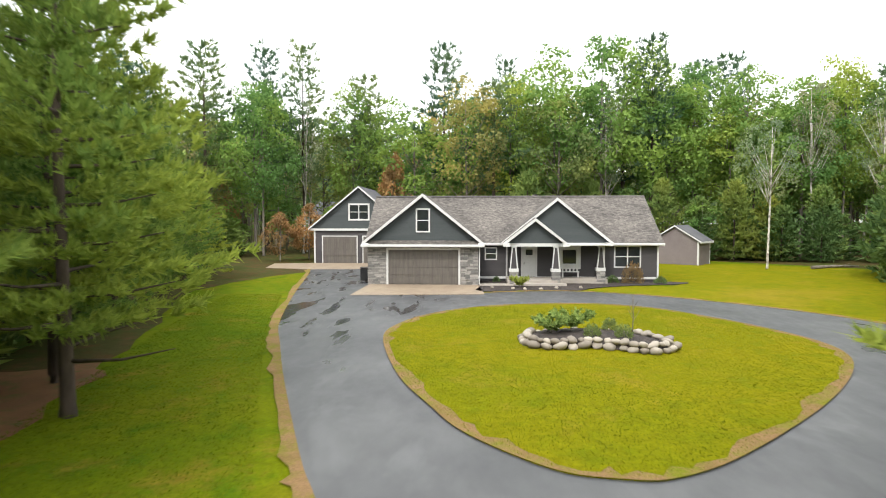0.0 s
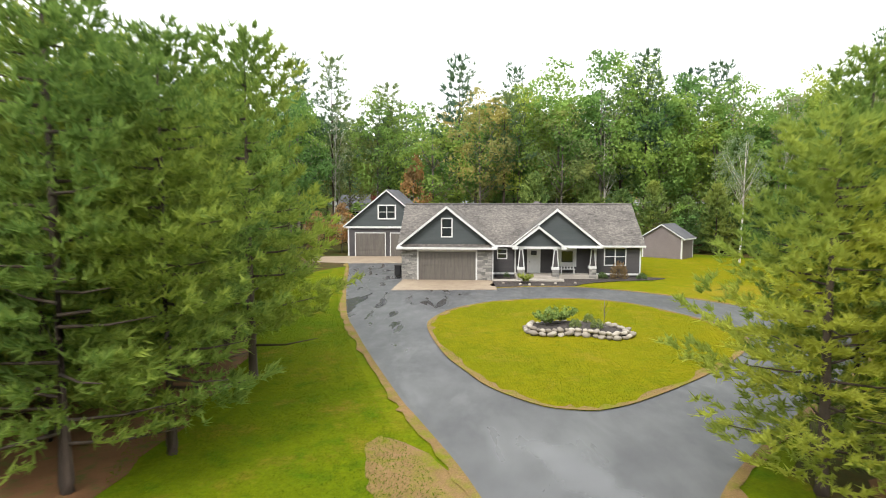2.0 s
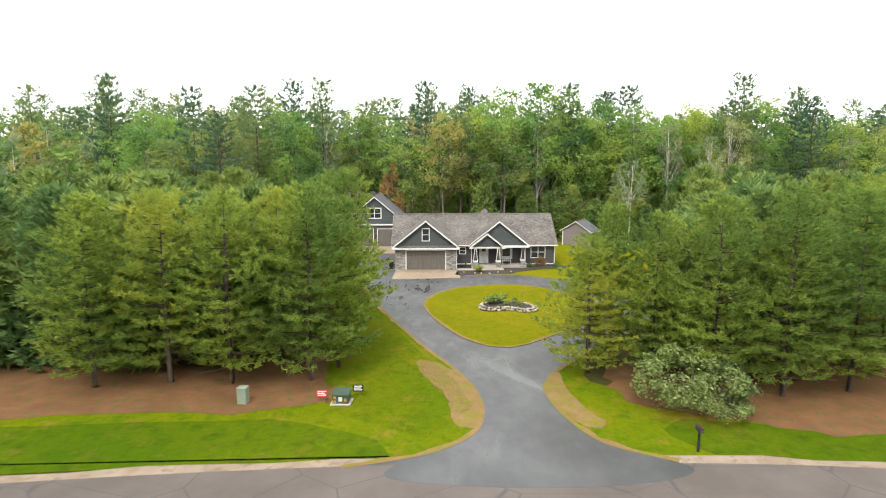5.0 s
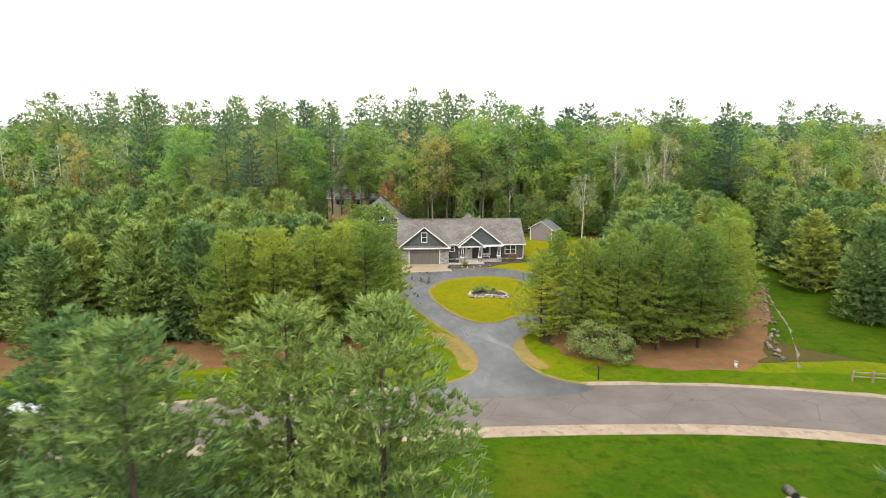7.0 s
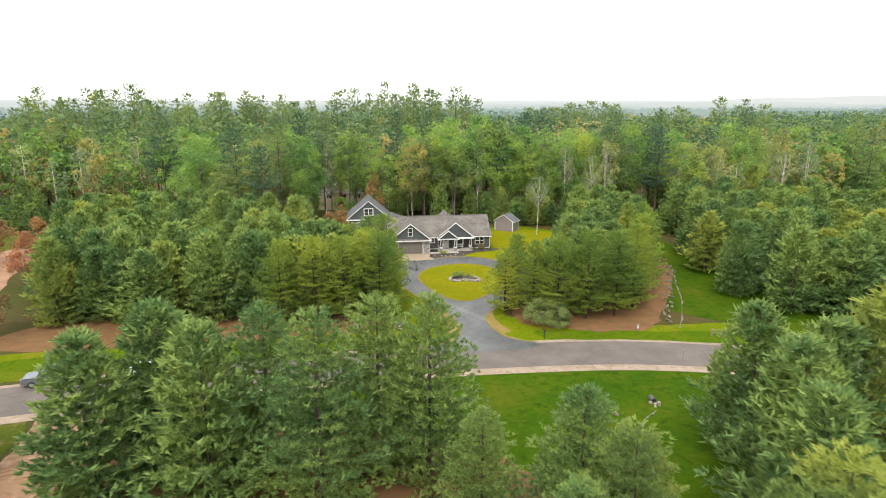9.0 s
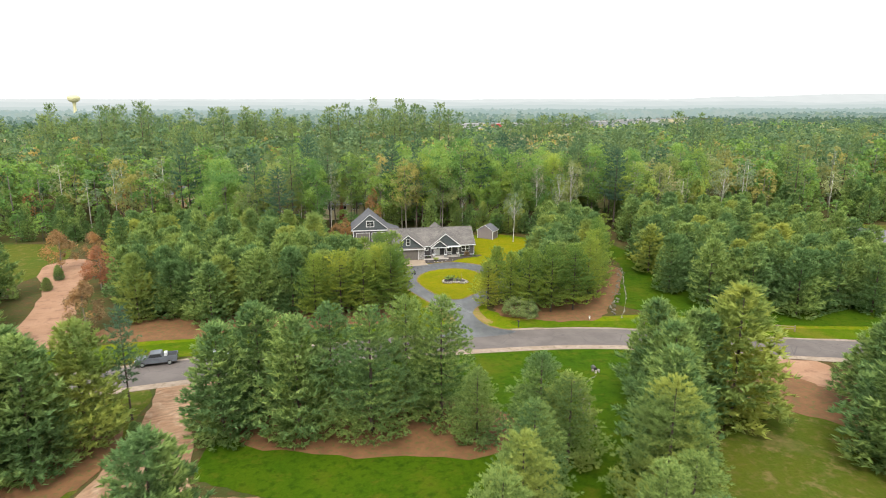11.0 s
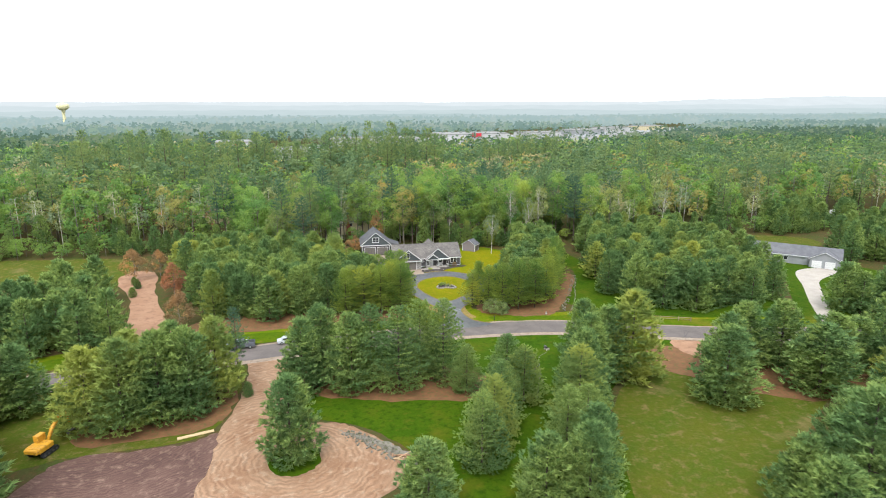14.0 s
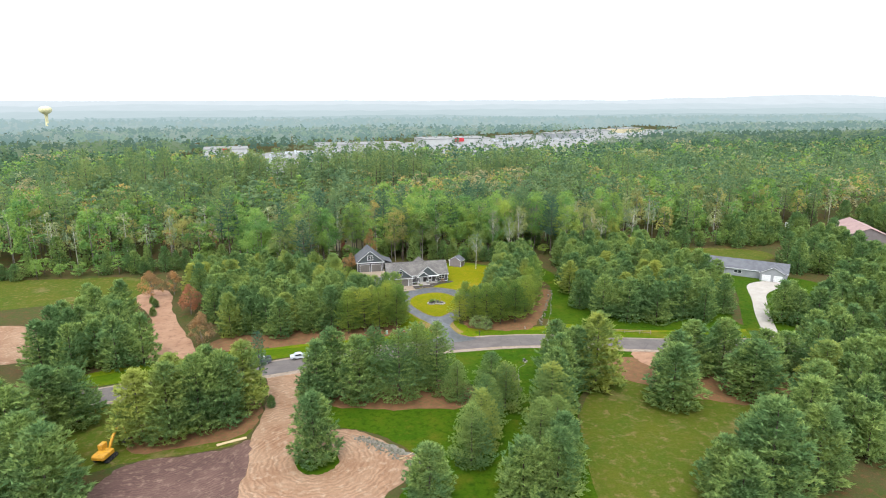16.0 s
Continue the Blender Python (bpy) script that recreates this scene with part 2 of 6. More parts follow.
M = dict(
    asphalt=asphalt_wet(), road=road_asphalt(), shingle=shingles(), glass=glass_mat(),
    ground=lawn_mat("forest_floor", srgb(73, 65, 41), srgb(58, 71, 30), srgb(87, 65, 44), srgb(92, 62, 39)),
    lawn=lawn_mat("lawn_grass", srgb(104, 107, 7), srgb(116, 111, 9), srgb(92, 102, 7), srgb(130, 114, 36)),
    blade=per_piece("lawn_blades", srgb(104, 108, 9), srgb(124, 122, 18), 0.8, 1.0, 0, 0.2, None, 0.4, True),
    lush=lawn_mat("lush_grass", srgb(46, 72, 5), srgb(60, 80, 7), srgb(36, 60, 5), srgb(84, 82, 22)),
    front=lawn_mat("front_lawn_grass", srgb(80, 98, 7), srgb(98, 105, 9), srgb(66, 92, 7), srgb(130, 104, 42)),
    frontblade=per_piece("front_lawn_blades", srgb(88, 106, 8), srgb(108, 114, 14), 0.8, 1.0, 0, 0.2, None, 0.4, True),
    roadside=lawn_mat("roadside_grass", srgb(62, 86, 6), srgb(78, 94, 8), srgb(52, 76, 6), srgb(100, 92, 34)),
    field=lawn_mat("field_grass", srgb(76, 80, 24), srgb(62, 78, 20), srgb(90, 84, 40), srgb(122, 102, 70)),
    dry=edge_mat(),
    straw=surface("pine_straw", srgb(94, 64, 38), srgb(110, 77, 48), 0.5, 16, 0.95, 0.5, srgb(76, 78, 30)),
    sand=track_mat("sandy_track", srgb(140, 113, 90), srgb(127, 97, 74), srgb(149, 126, 104), (-27.5, -99.2), 0.35),
    clay=surface("clay_path", srgb(134, 100, 76), srgb(146, 114, 90), 0.2, 4, 0.95, 0.5, srgb(116, 84, 64)),
    soil=track_mat("turned_soil", srgb(94, 72, 64), srgb(80, 60, 54), srgb(116, 94, 82), (-58, -84), 0.5),
    shoulder=surface("gravel_shoulder", srgb(142, 127, 112), srgb(126, 110, 94), 0.5, 9, 0.95, 0.5, srgb(108, 96, 78)),
    gravel=surface("grey_gravel", srgb(116, 110, 102), srgb(94, 90, 78), 0.8, 5, 0.95, 0.8, srgb(74, 81, 44)),
    concrete=surface("concrete", srgb(150, 135, 115), srgb(136, 120, 104), 0.6, 12, 0.5, 0.12, srgb(126, 110, 94)),
    pale=surface("pale_concrete", srgb(158, 150, 140), srgb(144, 136, 127), 0.4, 8, 0.8, 0.12),
    step=surface("step_concrete", srgb(165, 158, 149), srgb(150, 143, 135), 0.8, 14, 0.8, 0.2),
    mulch=surface("dark_mulch", srgb(65, 58, 55), srgb(51, 46, 44), 1.5, 22, 0.95, 1.0, srgb(85, 76, 71), dist=0.05),
    siding=surface("slate_siding", srgb(58, 64, 65), srgb(65, 70, 71), 0.8, 14, 0.6, 0.08, stretch=(0.3, 0.3, 3)),
    lowsiding=surface("charcoal_siding", srgb(60, 57, 59), srgb(67, 64, 65), 0.8, 14, 0.6, 0.08, stretch=(0.3, 0.3, 3)),
    white=surface("white_trim", srgb(202, 202, 200), srgb(191, 191, 189), 1.2, 20, 0.5, 0.05),
    garage=surface("taupe_garage_door", srgb(99, 94, 88), srgb(87, 82, 78), 1.0, 9, 0.55, 0.1, stretch=(6, 6, 0.6)),
    stone=per_piece("ledge_stone", srgb(156, 152, 147), srgb(104, 103, 101), 0.9, 9, 0.6),
    boulder=per_piece("field_stone", srgb(168, 160, 148), srgb(118, 110, 100), 0.85, 5, 0.5),
    taupe=surface("taupe_metal_siding", srgb(108, 99, 99), srgb(117, 108, 107), 0.5, 10, 0.6, 0.08),
    slate=surface("dark_roof", srgb(81, 81, 85), srgb(94, 94, 97), 0.6, 8, 0.85, 0.3),
    bark=surface("pine_bark", srgb(85, 73, 64), srgb(64, 55, 48), 1.5, 12, 0.95, 0.8, stretch=(3, 3, 0.6)),
    greybark=surface("grey_bark", srgb(120, 113, 104), srgb(96, 88, 81), 1.2, 10, 0.95, 0.6, stretch=(3, 3, 0.6)),
    birch=surface("birch_bark", srgb(189, 184, 175), srgb(168, 161, 150), 1.2, 8, 0.9, 0.4, srgb(97, 88, 81)),
    pine=per_piece("pine_needles", srgb(91, 116, 63), srgb(140, 160, 91), 0.75, 3.0, 0, 0.2, srgb(150, 158, 76), 0.36, True, 0.3),
    pinefresh=per_piece("fresh_pine_needles", srgb(108, 132, 60), srgb(160, 176, 84), 0.75, 3.0, 0, 0.2, srgb(166, 174, 76), 0.58, True, 0.3),
    pinedark=per_piece("dark_pine_needles", srgb(74, 100, 76), srgb(102, 127, 94), 0.75, 3.0, 0, 0.2, srgb(122, 140, 88), 0.4, True, 0.5),
    leaf=per_piece("spring_leaves", srgb(116, 148, 74), srgb(138, 166, 88), 0.7, 2.0, 0, 0.2, srgb(152, 168, 78), 0.5, True, 0.4),
    leafolive=per_piece("olive_spring_leaves", srgb(132, 144, 82), srgb(148, 156, 92), 0.7, 2.0, 0, 0.2, srgb(170, 152, 92), 0.5, True, 0.4),
    leafpale=per_piece("pale_budding_leaves", srgb(146, 154, 112), srgb(162, 170, 126), 0.7, 2.0, 0, 0.2, srgb(166, 156, 116), 0.5, True, 0.35),
    rust=per_piece("rusty_young_leaves", srgb(152, 114, 76), srgb(178, 144, 98), 0.7, 2.0, 0, 0.2, srgb(160, 112, 84), 0.45, True, 0.3),
    shrub=per_piece("shrub_leaves", srgb(86, 106, 58), srgb(136, 150, 96), 0.7, 3.0, 0, 0.2, srgb(110, 128, 70), 0.3, True, 0.4),
    metal=surface("galvanised_metal", srgb(133, 138, 133), srgb(117, 124, 119), 1.0, 10, 0.5, 0.05, metal=0.2),
    green=surface("utility_green_paint", srgb(65, 81, 69), srgb(57, 71, 62), 1.2, 9, 0.55, 0.08),
    palegreen=surface("pale_green_paint", srgb(133, 145, 129), srgb(120, 133, 119), 1.2, 9, 0.6, 0.08),
    red=surface("red_sign_paint", srgb(173, 46, 55), srgb(159, 41, 50), 2, 12, 0.5, 0.03),
    black=surface("black_rubber", srgb(30, 30, 32), srgb(41, 41, 42), 2, 16, 0.7, 0.1),
    yellow=surface("machine_yellow", srgb(191, 142, 35), srgb(173, 124, 32), 1.2, 8, 0.5, 0.08, srgb(133, 97, 44)),
    steel=surface("dark_steel", srgb(69, 67, 67), srgb(81, 78, 74), 1.5, 9, 0.5, 0.1, metal=0.3),
    timber=surface("sawn_timber", srgb(182, 159, 124), srgb(166, 142, 106), 1, 10, 0.8, 0.2, stretch=(0.3, 3, 3)),
    wood=surface("weathered_wood", srgb(133, 119, 101), srgb(113, 99, 83), 1, 10, 0.85, 0.4),
    towerpaint=surface("tower_yellow", srgb(190, 184, 142), srgb(182, 176, 136), 0.05, 0.5, 0.6, 0.02),
    carpaint=surface("grey_car_paint", srgb(99, 103, 110), srgb(108, 112, 117), 1, 6, 0.25, 0.0, metal=0.3),
    silver=surface("silver_car_paint", srgb(182, 186, 188), srgb(173, 177, 181), 1, 6, 0.25, 0.0, metal=0.1),
    greywall=surface("grey_house_siding", srgb(133, 135, 136), srgb(124, 126, 128), 0.5, 9, 0.7, 0.08),
    tan=surface("tan_house_siding", srgb(182, 170, 138), srgb(170, 158, 126), 0.5, 9, 0.7, 0.08),
    brick=surface("red_brick", srgb(133, 76, 62), srgb(115, 64, 53), 2, 9, 0.9, 0.4),
    rosyroof=surface("faded_red_roof", srgb(146, 120, 114), srgb(134, 108, 103), 0.4, 6, 0.8, 0.1),
    storewall=surface("store_wall", srgb(160, 160, 158), srgb(146, 146, 144), 0.05, 0.6, 0.8, 0.02),
    lot=surface("parking_lot", srgb(122, 121, 118), srgb(108, 108, 105), 0.03, 0.4, 0.9, 0.02),
)


# ---- mesh helpers ----
def mesh_of(bm, name, materials):
    me = bpy.data.meshes.new(name)
    bm.to_mesh(me)
    bm.free()
    for m in materials if isinstance(materials, (list, tuple)) else [materials]:
        me.materials.append(m)
    return me


def part(name, bm, material, parent=None, label="", kind=""):
    ob = new(name, mesh_of(bm, name, material))
    ob.parent = parent
    return tagged(ob, label=label, kind=kind)


def thing(name, label, category, at=None, group="", kind=""):
    ob = new(name)
    ob.empty_display_size = 0.3
    if at is not None:
        ob.matrix_basis = at
    return tagged(ob, label=label, category=category, group=group, kind=kind)


def box(bm, x0, y0, z0, x1, y1, z1, bevel=0.0):
    r = bmesh.ops.create_cube(bm, size=1.0)
    vs = r["verts"]
    for v in vs:
        v.co = Vector((x0 + (v.co.x + 0.5) * (x1 - x0), y0 + (v.co.y + 0.5) * (y1 - y0), z0 + (v.co.z + 0.5) * (z1 - z0)))
    if bevel:
        es = {e for v in vs for e in v.link_edges}
        bmesh.ops.bevel(bm, geom=list(es), offset=bevel, segments=1, affect="EDGES")
    return bm


def boxed(*a, bevel=0.0):
    return box(bmesh.new(), *a, bevel=bevel)


def prism(pts, y0, y1):
    """A solid from an outline of (x, z), between two y."""
    bm = bmesh.new()
    a = [bm.verts.new((x, y0, z)) for x, z in pts]
    b = [bm.verts.new((x, y1, z)) for x, z in pts]
    bm.faces.new(a)
    bm.faces.new(b[::-1])
    n = len(pts)
    for i in range(n):
        bm.faces.new((a[i], b[i], b[(i + 1) % n], a[(i + 1) % n]))
    bmesh.ops.recalc_face_normals(bm, faces=bm.faces)
    return bm


def tube(points, radii, sides=7):
    bm = bmesh.new()
    rings = []
    for i, (p, r) in enumerate(zip(points, radii)):
        p = Vector(p)
        d = Vector(points[min(i + 1, len(points) - 1)]) - Vector(points[max(i - 1, 0)])
        q = d.to_track_quat("Z", "Y")
        rings.append([bm.verts.new(p + q @ Vector((r * math.cos(a), r * math.sin(a), 0))) for a in (2 * math.pi * k / sides for k in range(sides))])
    for a, b in zip(rings, rings[1:]):
        for k in range(sides):
            bm.faces.new((a[k], a[(k + 1) % sides], b[(k + 1) % sides], b[k])).smooth = True
    bm.faces.new(rings[0][::-1])
    bm.faces.new(rings[-1])
    return bm


def smooth_loop(pts, closed=True, steps=6):
    """Points along a Catmull-Rom curve through pts."""
    out, n = [], len(pts)
    for i in range(n if closed else n - 1):
        p = [Vector(pts[(i + k) % n if closed else min(max(i + k, 0), n - 1)]).to_2d() for k in (-1, 0, 1, 2)]
        for s in range(steps):
            t = s / steps
            out.append(0.5 * (2 * p[1] + (p[2] - p[0]) * t + (2 * p[0] - 5 * p[1] + 4 * p[2] - p[3]) * t * t + (3 * p[1] - p[0] - 3 * p[2] + p[3]) * t ** 3))
    if not closed:
        out.append(Vector(pts[-1]).to_2d())
    return out


def sheet(name, outline, z, material, label, thick=0.03, wobble=0.0, seed=0):
    """A flat patch of ground cover with a skirt down into the ground."""
    bm = bmesh.new()
    rnd = random.Random(seed)
    top = []
    for p in outline:
        top.append(bm.verts.new((p[0] + rnd.uniform(-wobble, wobble), p[1] + rnd.uniform(-wobble, wobble), z)))
    f = bm.faces.new(top)
    ex = bmesh.ops.extrude_face_region(bm, geom=[f])
    for v in ex["geom"]:
        if isinstance(v, bmesh.types.BMVert):
            v.co.z = z - thick
    bmesh.ops.recalc_face_normals(bm, faces=bm.faces)
    bmesh.ops.triangulate(bm, faces=[f for f in bm.faces if len(f.verts) > 4])
    return tagged(new(name, mesh_of(bm, name, material)), label=label, category=name.replace("_", " "), kind="structure")


def ribbon(name, line, w0, w1, z, material, label, closed=False, wobble=0.12, seed=0):
    """A strip along a line, from w0 to w1 metres to its left, with uneven edges."""
    bm = bmesh.new()
    rnd = random.Random(seed)
    n, prev, first = len(line), None, None
    for i, p in enumerate(line):
        a, b = line[(i - 1) % n if closed else max(i - 1, 0)], line[(i + 1) % n if closed else min(i + 1, n - 1)]
        d = (Vector(b) - Vector(a)).normalized()
        nn = Vector((-d.y, d.x))
        u, v = Vector(p) + nn * w0, Vector(p) + nn * (w1 + rnd.uniform(-wobble, wobble))
        pair = bm.verts.new((u.x, u.y, z)), bm.verts.new((v.x, v.y, z))
        if prev:
            bm.faces.new((prev[0], pair[0], pair[1], prev[1]))
        prev, first = pair, first or pair
    if closed:
        bm.faces.new((prev[0], first[0], first[1], prev[1]))
    bmesh.ops.recalc_face_normals(bm, faces=bm.faces)
    for f in bm.faces:
        if f.normal.z < 0:
            f.normal_flip()
    return tagged(new(name, mesh_of(bm, name, material)), label=label, category=name.replace("_", " "), kind="structure")

# ---- ground, drive, road ----
def ground_sheet():
    bm = bmesh.new()
    edges = [-4500, -1500, -600, -300, -150, -60, 0, 60, 150, 300, 600, 1500, 4500]
    grid = [[bm.verts.new((x, y + 100, -0.06)) for x in edges] for y in edges]
    for a, b in zip(grid, grid[1:]):
        for i in range(len(edges) - 1):
            bm.faces.new((a[i], a[i + 1], b[i + 1], b[i]))
    return tagged(new("ground", mesh_of(bm, "ground", M["ground"])), "mossy brown forest floor with needles and sparse grass", "ground", kind="structure")


ground_sheet()
sheet("front_lawn", smooth_loop([(-8.5, 10), (-12, -4), (-7.5, -18), (-5.2, -28), (-4.6, -36), (-14, -42), (-50, -45.5), (-80, -52), (-80, -59.5), (-40, -52.5), (-10, -49.2), (13, -49), (32, -51), (60, -60.6), (100, -68), (100, -62), (60, -54), (44, -46), (30, -45.5), (16, -41), (13.5, -37), (17, -31), (27, -23), (27, -12), (36, -2), (44, 12), (36, 22), (30, 26), (22, 24), (19, 14), (0, 14)]), -0.03, M["front"], "mown yellow-green lawn round the house and drive", wobble=0.25)
sheet("verge", smooth_loop([(-12, -57.6), (11, -57.8), (31, -60.2), (55, -68.5), (54, -73), (36, -80), (26, -90), (18, -112), (8, -140), (-17, -140), (-18, -120), (-13, -109), (-10, -103), (-16, -93), (-24, -88), (-29, -84), (-26, -72), (-22, -62)]), -0.028, M["lush"], "lush bright green grass between the pines", wobble=0.3)
sheet("side_meadow", smooth_loop([(38, -34), (44, -46), (60, -54), (88, -62), (92, -52), (100, -38), (112, -22), (110, -12), (96, -24), (78, -34), (66, -20), (60, 0), (56, 20), (46, 20), (52, -10)]), -0.034, M["lush"], "green grass strip beside the neighbouring plot", wobble=0.3)
sheet("meadow", smooth_loop([(26, -92), (36, -80), (44, -76), (58, -74), (76, -88), (60, -100), (46, -112), (36, -128), (26, -150), (4, -150), (12, -125), (20, -106)]), -0.032, M["field"], "rough dry meadow with bare patches", wobble=0.4)
sheet("yard_lawn", smooth_loop([(-140, 34), (-110, 34), (-88, 30), (-80, 12), (-84, -10), (-100, 4), (-140, 2)]), -0.03, M["field"], "rough green neighbouring lawn among pines", wobble=0.3)
sheet("verge", smooth_loop([(-84, -70), (-66, -68.5), (-44, -64.5), (-38.5, -65), (-39.5, -84), (-44, -91), (-62, -93), (-72, -100), (-80, -112), (-96, -100), (-94, -80)]), -0.032, M["field"], "thin rough grass beside the building plot", wobble=0.3)

ISLAND = [(2.5, -19.3), (2.6, -16.4), (3.8, -13.2), (6.3, -10.5), (9.4, -9.3), (12.4, -9.1), (15.1, -10.5), (16.9, -13.2), (18.2, -16.1), (18.9, -19.1), (18.5, -21.6), (17.0, -24.2), (14.5, -27.3), (11.3, -30.5), (9.6, -31.7), (8.6, -31.8), (7.4, -31.4), (5.8, -29.6), (4.9, -27.7), (3.7, -24.6)]
DRIVE_L = [(-9.0, 13.0), (-7.6, 7.0), (-5.6, -3), (-3.8, -11.3), (-2.5, -16.6), (-1.3, -20.2), (0.3, -24.9), (2.5, -30.9), (3.35, -32.9), (5.05, -37.0), (6.0, -40.4), (6.2, -43.7), (5.4, -46.5), (3.0, -48.6), (-1.0, -49.9)]
DRIVE_R = [(15.0, -49.6), (12.0, -47.6), (10.6, -44.2), (10.2, -40.6), (10.6, -38.9), (11.9, -36.5), (15.6, -32), (19.8, -27.5), (23.0, -23.5), (24.6, -19.4), (24.0, -15.2), (22.7, -12), (20.1, -8.6), (16.6, -5.4), (13.2, -3.6), (10, -3.4), (6.6, -4.4)]
left, right, island = smooth_loop(DRIVE_L, False), smooth_loop(DRIVE_R, False), smooth_loop(ISLAND)
sheet("driveway", left + [Vector((5, -52)), Vector((12, -52))] + right + [Vector((6.4, 0.2)), Vector((-1.4, 0.2)), Vector((-1.4, 9)), Vector((-0.6, 13))], 0.0, M["asphalt"], "dark wet asphalt circular driveway with puddle streaks", thick=0.08)
sheet("island_lawn", island, 0.035, M["lawn"], "mown yellow-green lawn island inside the drive", thick=0.06)
ribbon("lawn_edge", island, 0.03, -0.3, 0.042, M["dry"], "strip of dead tan grass along the drive", True, 0.2, 1)
ribbon("lawn_edge", left, 0.03, -0.36, 0.012, M["dry"], "strip of dead tan grass along the drive", False, 0.14, 2)
ribbon("lawn_edge", right, 0.03, -0.36, 0.012, M["dry"], "strip of dead tan grass along the drive", False, 0.14, 3)
sheet("dry_patch", smooth_loop([(2.3, -34.4), (4.2, -36.0), (5.6, -39.4), (6.1, -42.5), (5.8, -45.4), (4.4, -45.2), (4.2, -42), (3.2, -39.2), (2.4, -37)]), -0.012, M["dry"], "worn patch of dry grass at the bend of the drive", wobble=0.12)
sheet("dry_patch", smooth_loop([(11.6, -36.8), (10.3, -40.0), (10.6, -43.0), (11.6, -45.6), (12.8, -45.2), (11.9, -42.2), (11.7, -39.6)]), -0.012, M["dry"], "worn strip of dry grass by the drive's mouth", wobble=0.1)
sheet("needle_bed", smooth_loop([(-4.0, -37.5), (-2.6, -41.5), (-8, -43.4), (-24, -44), (-50, -45), (-54, -38), (-40, -30), (-12, -26), (-6, -24), (-4.2, -30)]), -0.014, M["straw"], "bed of fallen orange pine needles under pines", wobble=0.4)
sheet("needle_bed", smooth_loop([(14.6, -41.4), (18, -44.2), (24.4, -46.8), (31.5, -46.5), (37, -40), (42.3, -31.2), (50.2, -15.1), (44, -12), (34, -22), (24, -32), (16, -36)]), -0.014, M["straw"], "bed of fallen orange pine needles under pines", wobble=0.4)
sheet("needle_bed", smooth_loop([(-30, -72), (-24, -80), (-12, -84), (2, -86), (8, -82), (4, -74), (-10, -68), (-26, -66)]), -0.010, M["straw"], "bed of fallen orange pine needles under pines", wobble=0.5)
sheet("needle_bed", smooth_loop([(34, -76), (42, -82), (50, -92), (62, -98), (74, -96), (84, -92), (82, -82), (60, -74), (44, -70)]), -0.010, M["straw"], "bed of fallen orange pine needles under pines", wobble=0.5)
sheet("needle_bed", smooth_loop([(-62, -82), (-60, -90), (-44, -88.5), (-39.5, -84), (-39, -74), (-48, -72), (-60, -76)]), -0.010, M["straw"], "bed of fallen orange pine needles under pines", wobble=0.5)

ROAD = smooth_loop([(-160, -84), (-110, -73), (-74, -64.4), (-38, -57.8), (-10, -54), (12, -53.2), (31, -55.2), (56, -63.4), (80, -69.4), (110, -73), (170, -72)], False, 8)
ribbon("road", ROAD, -3.6, 3.6, 0.006, M["road"], "grey-brown worn asphalt road with hairline cracks", False, 0.0)
ribbon("road_shoulder", ROAD, -5.2, -3.5, -0.004, M["shoulder"], "pale sandy gravel shoulder beside the road", False, 0.1, 5)
ribbon("road_shoulder", ROAD, 3.5, 4.3, -0.004, M["shoulder"], "pale sandy gravel shoulder beside the road", False, 0.2, 6)
ribbon("ditch", smooth_loop([(22.2, -68.6), (19.9, -70.6), (18.6, -74), (17.6, -77.2), (15.9, -81.5), (13.2, -88)], False), -0.08, 0.08, -0.012, M["gravel"], "thin pale trickle of stones and water in the grass", False, 0.16, 7)
ribbon("ditch", smooth_loop([(48.2, -21), (44.6, -29.5), (42.4, -35), (38.6, -42.4), (35.8, -47)], False), -0.09, 0.09, -0.012, M["gravel"], "thin pale trickle of stones and water in the grass", False, 0.18, 8)
sheet("drive_apron_asphalt", smooth_loop([(1, -50.4), (6, -47), (10.6, -46.2), (12, -48), (15.5, -50.2), (12, -51.6), (5, -51.6)]), 0.012, M["asphalt"], "black asphalt mouth of the driveway at the road", thick=0.02)
sheet("sand_track", smooth_loop([(-38, -60.8), (-37.6, -70), (-38.2, -80), (-40.2, -92), (-41.5, -104), (-44, -118), (-46, -140), (-20, -140), (-19, -116), (-13.5, -108), (-11.2, -102.6), (-14, -97), (-19.5, -91), (-24, -89.2), (-28, -88), (-30, -80), (-31.4, -70), (-31, -60.6)]), -0.006, M["sand"], "sandy turning loop with wheel tracks", wobble=0.3)
sheet("sand_loop_grass", smooth_loop([(-31.5, -98), (-28.5, -95.8), (-25, -97), (-24, -100.5), (-26.5, -103.4), (-30.4, -102.6)]), 0.002, M["lush"], "grassy islet round a lone pine", wobble=0.2)
sheet("turned_plot", smooth_loop([(-40.2, -89.6), (-44, -92), (-52, -92.6), (-60.5, -93.4), (-64, -100), (-70, -116), (-72, -140), (-44, -140), (-42, -118), (-40.6, -106), (-39.6, -97)]), -0.002, M["soil"], "brown turned soil of a building plot", wobble=0.3)
sheet("clay_path", smooth_loop([(-80, 14), (-73, 10), (-69, -8), (-63, -26), (-57, -42), (-60, -48), (-67, -46), (-69, -34), (-74, -14), (-82, 4)]), -0.008, M["clay"], "reddish clay path cleared through pines", wobble=0.4)
sheet("gravel_lot", smooth_loop([(-116, -14), (-104, -16), (-94, -28), (-92, -38), (-102, -42), (-118, -34)]), -0.008, M["sand"], "sandy lot behind pines", wobble=0.4)
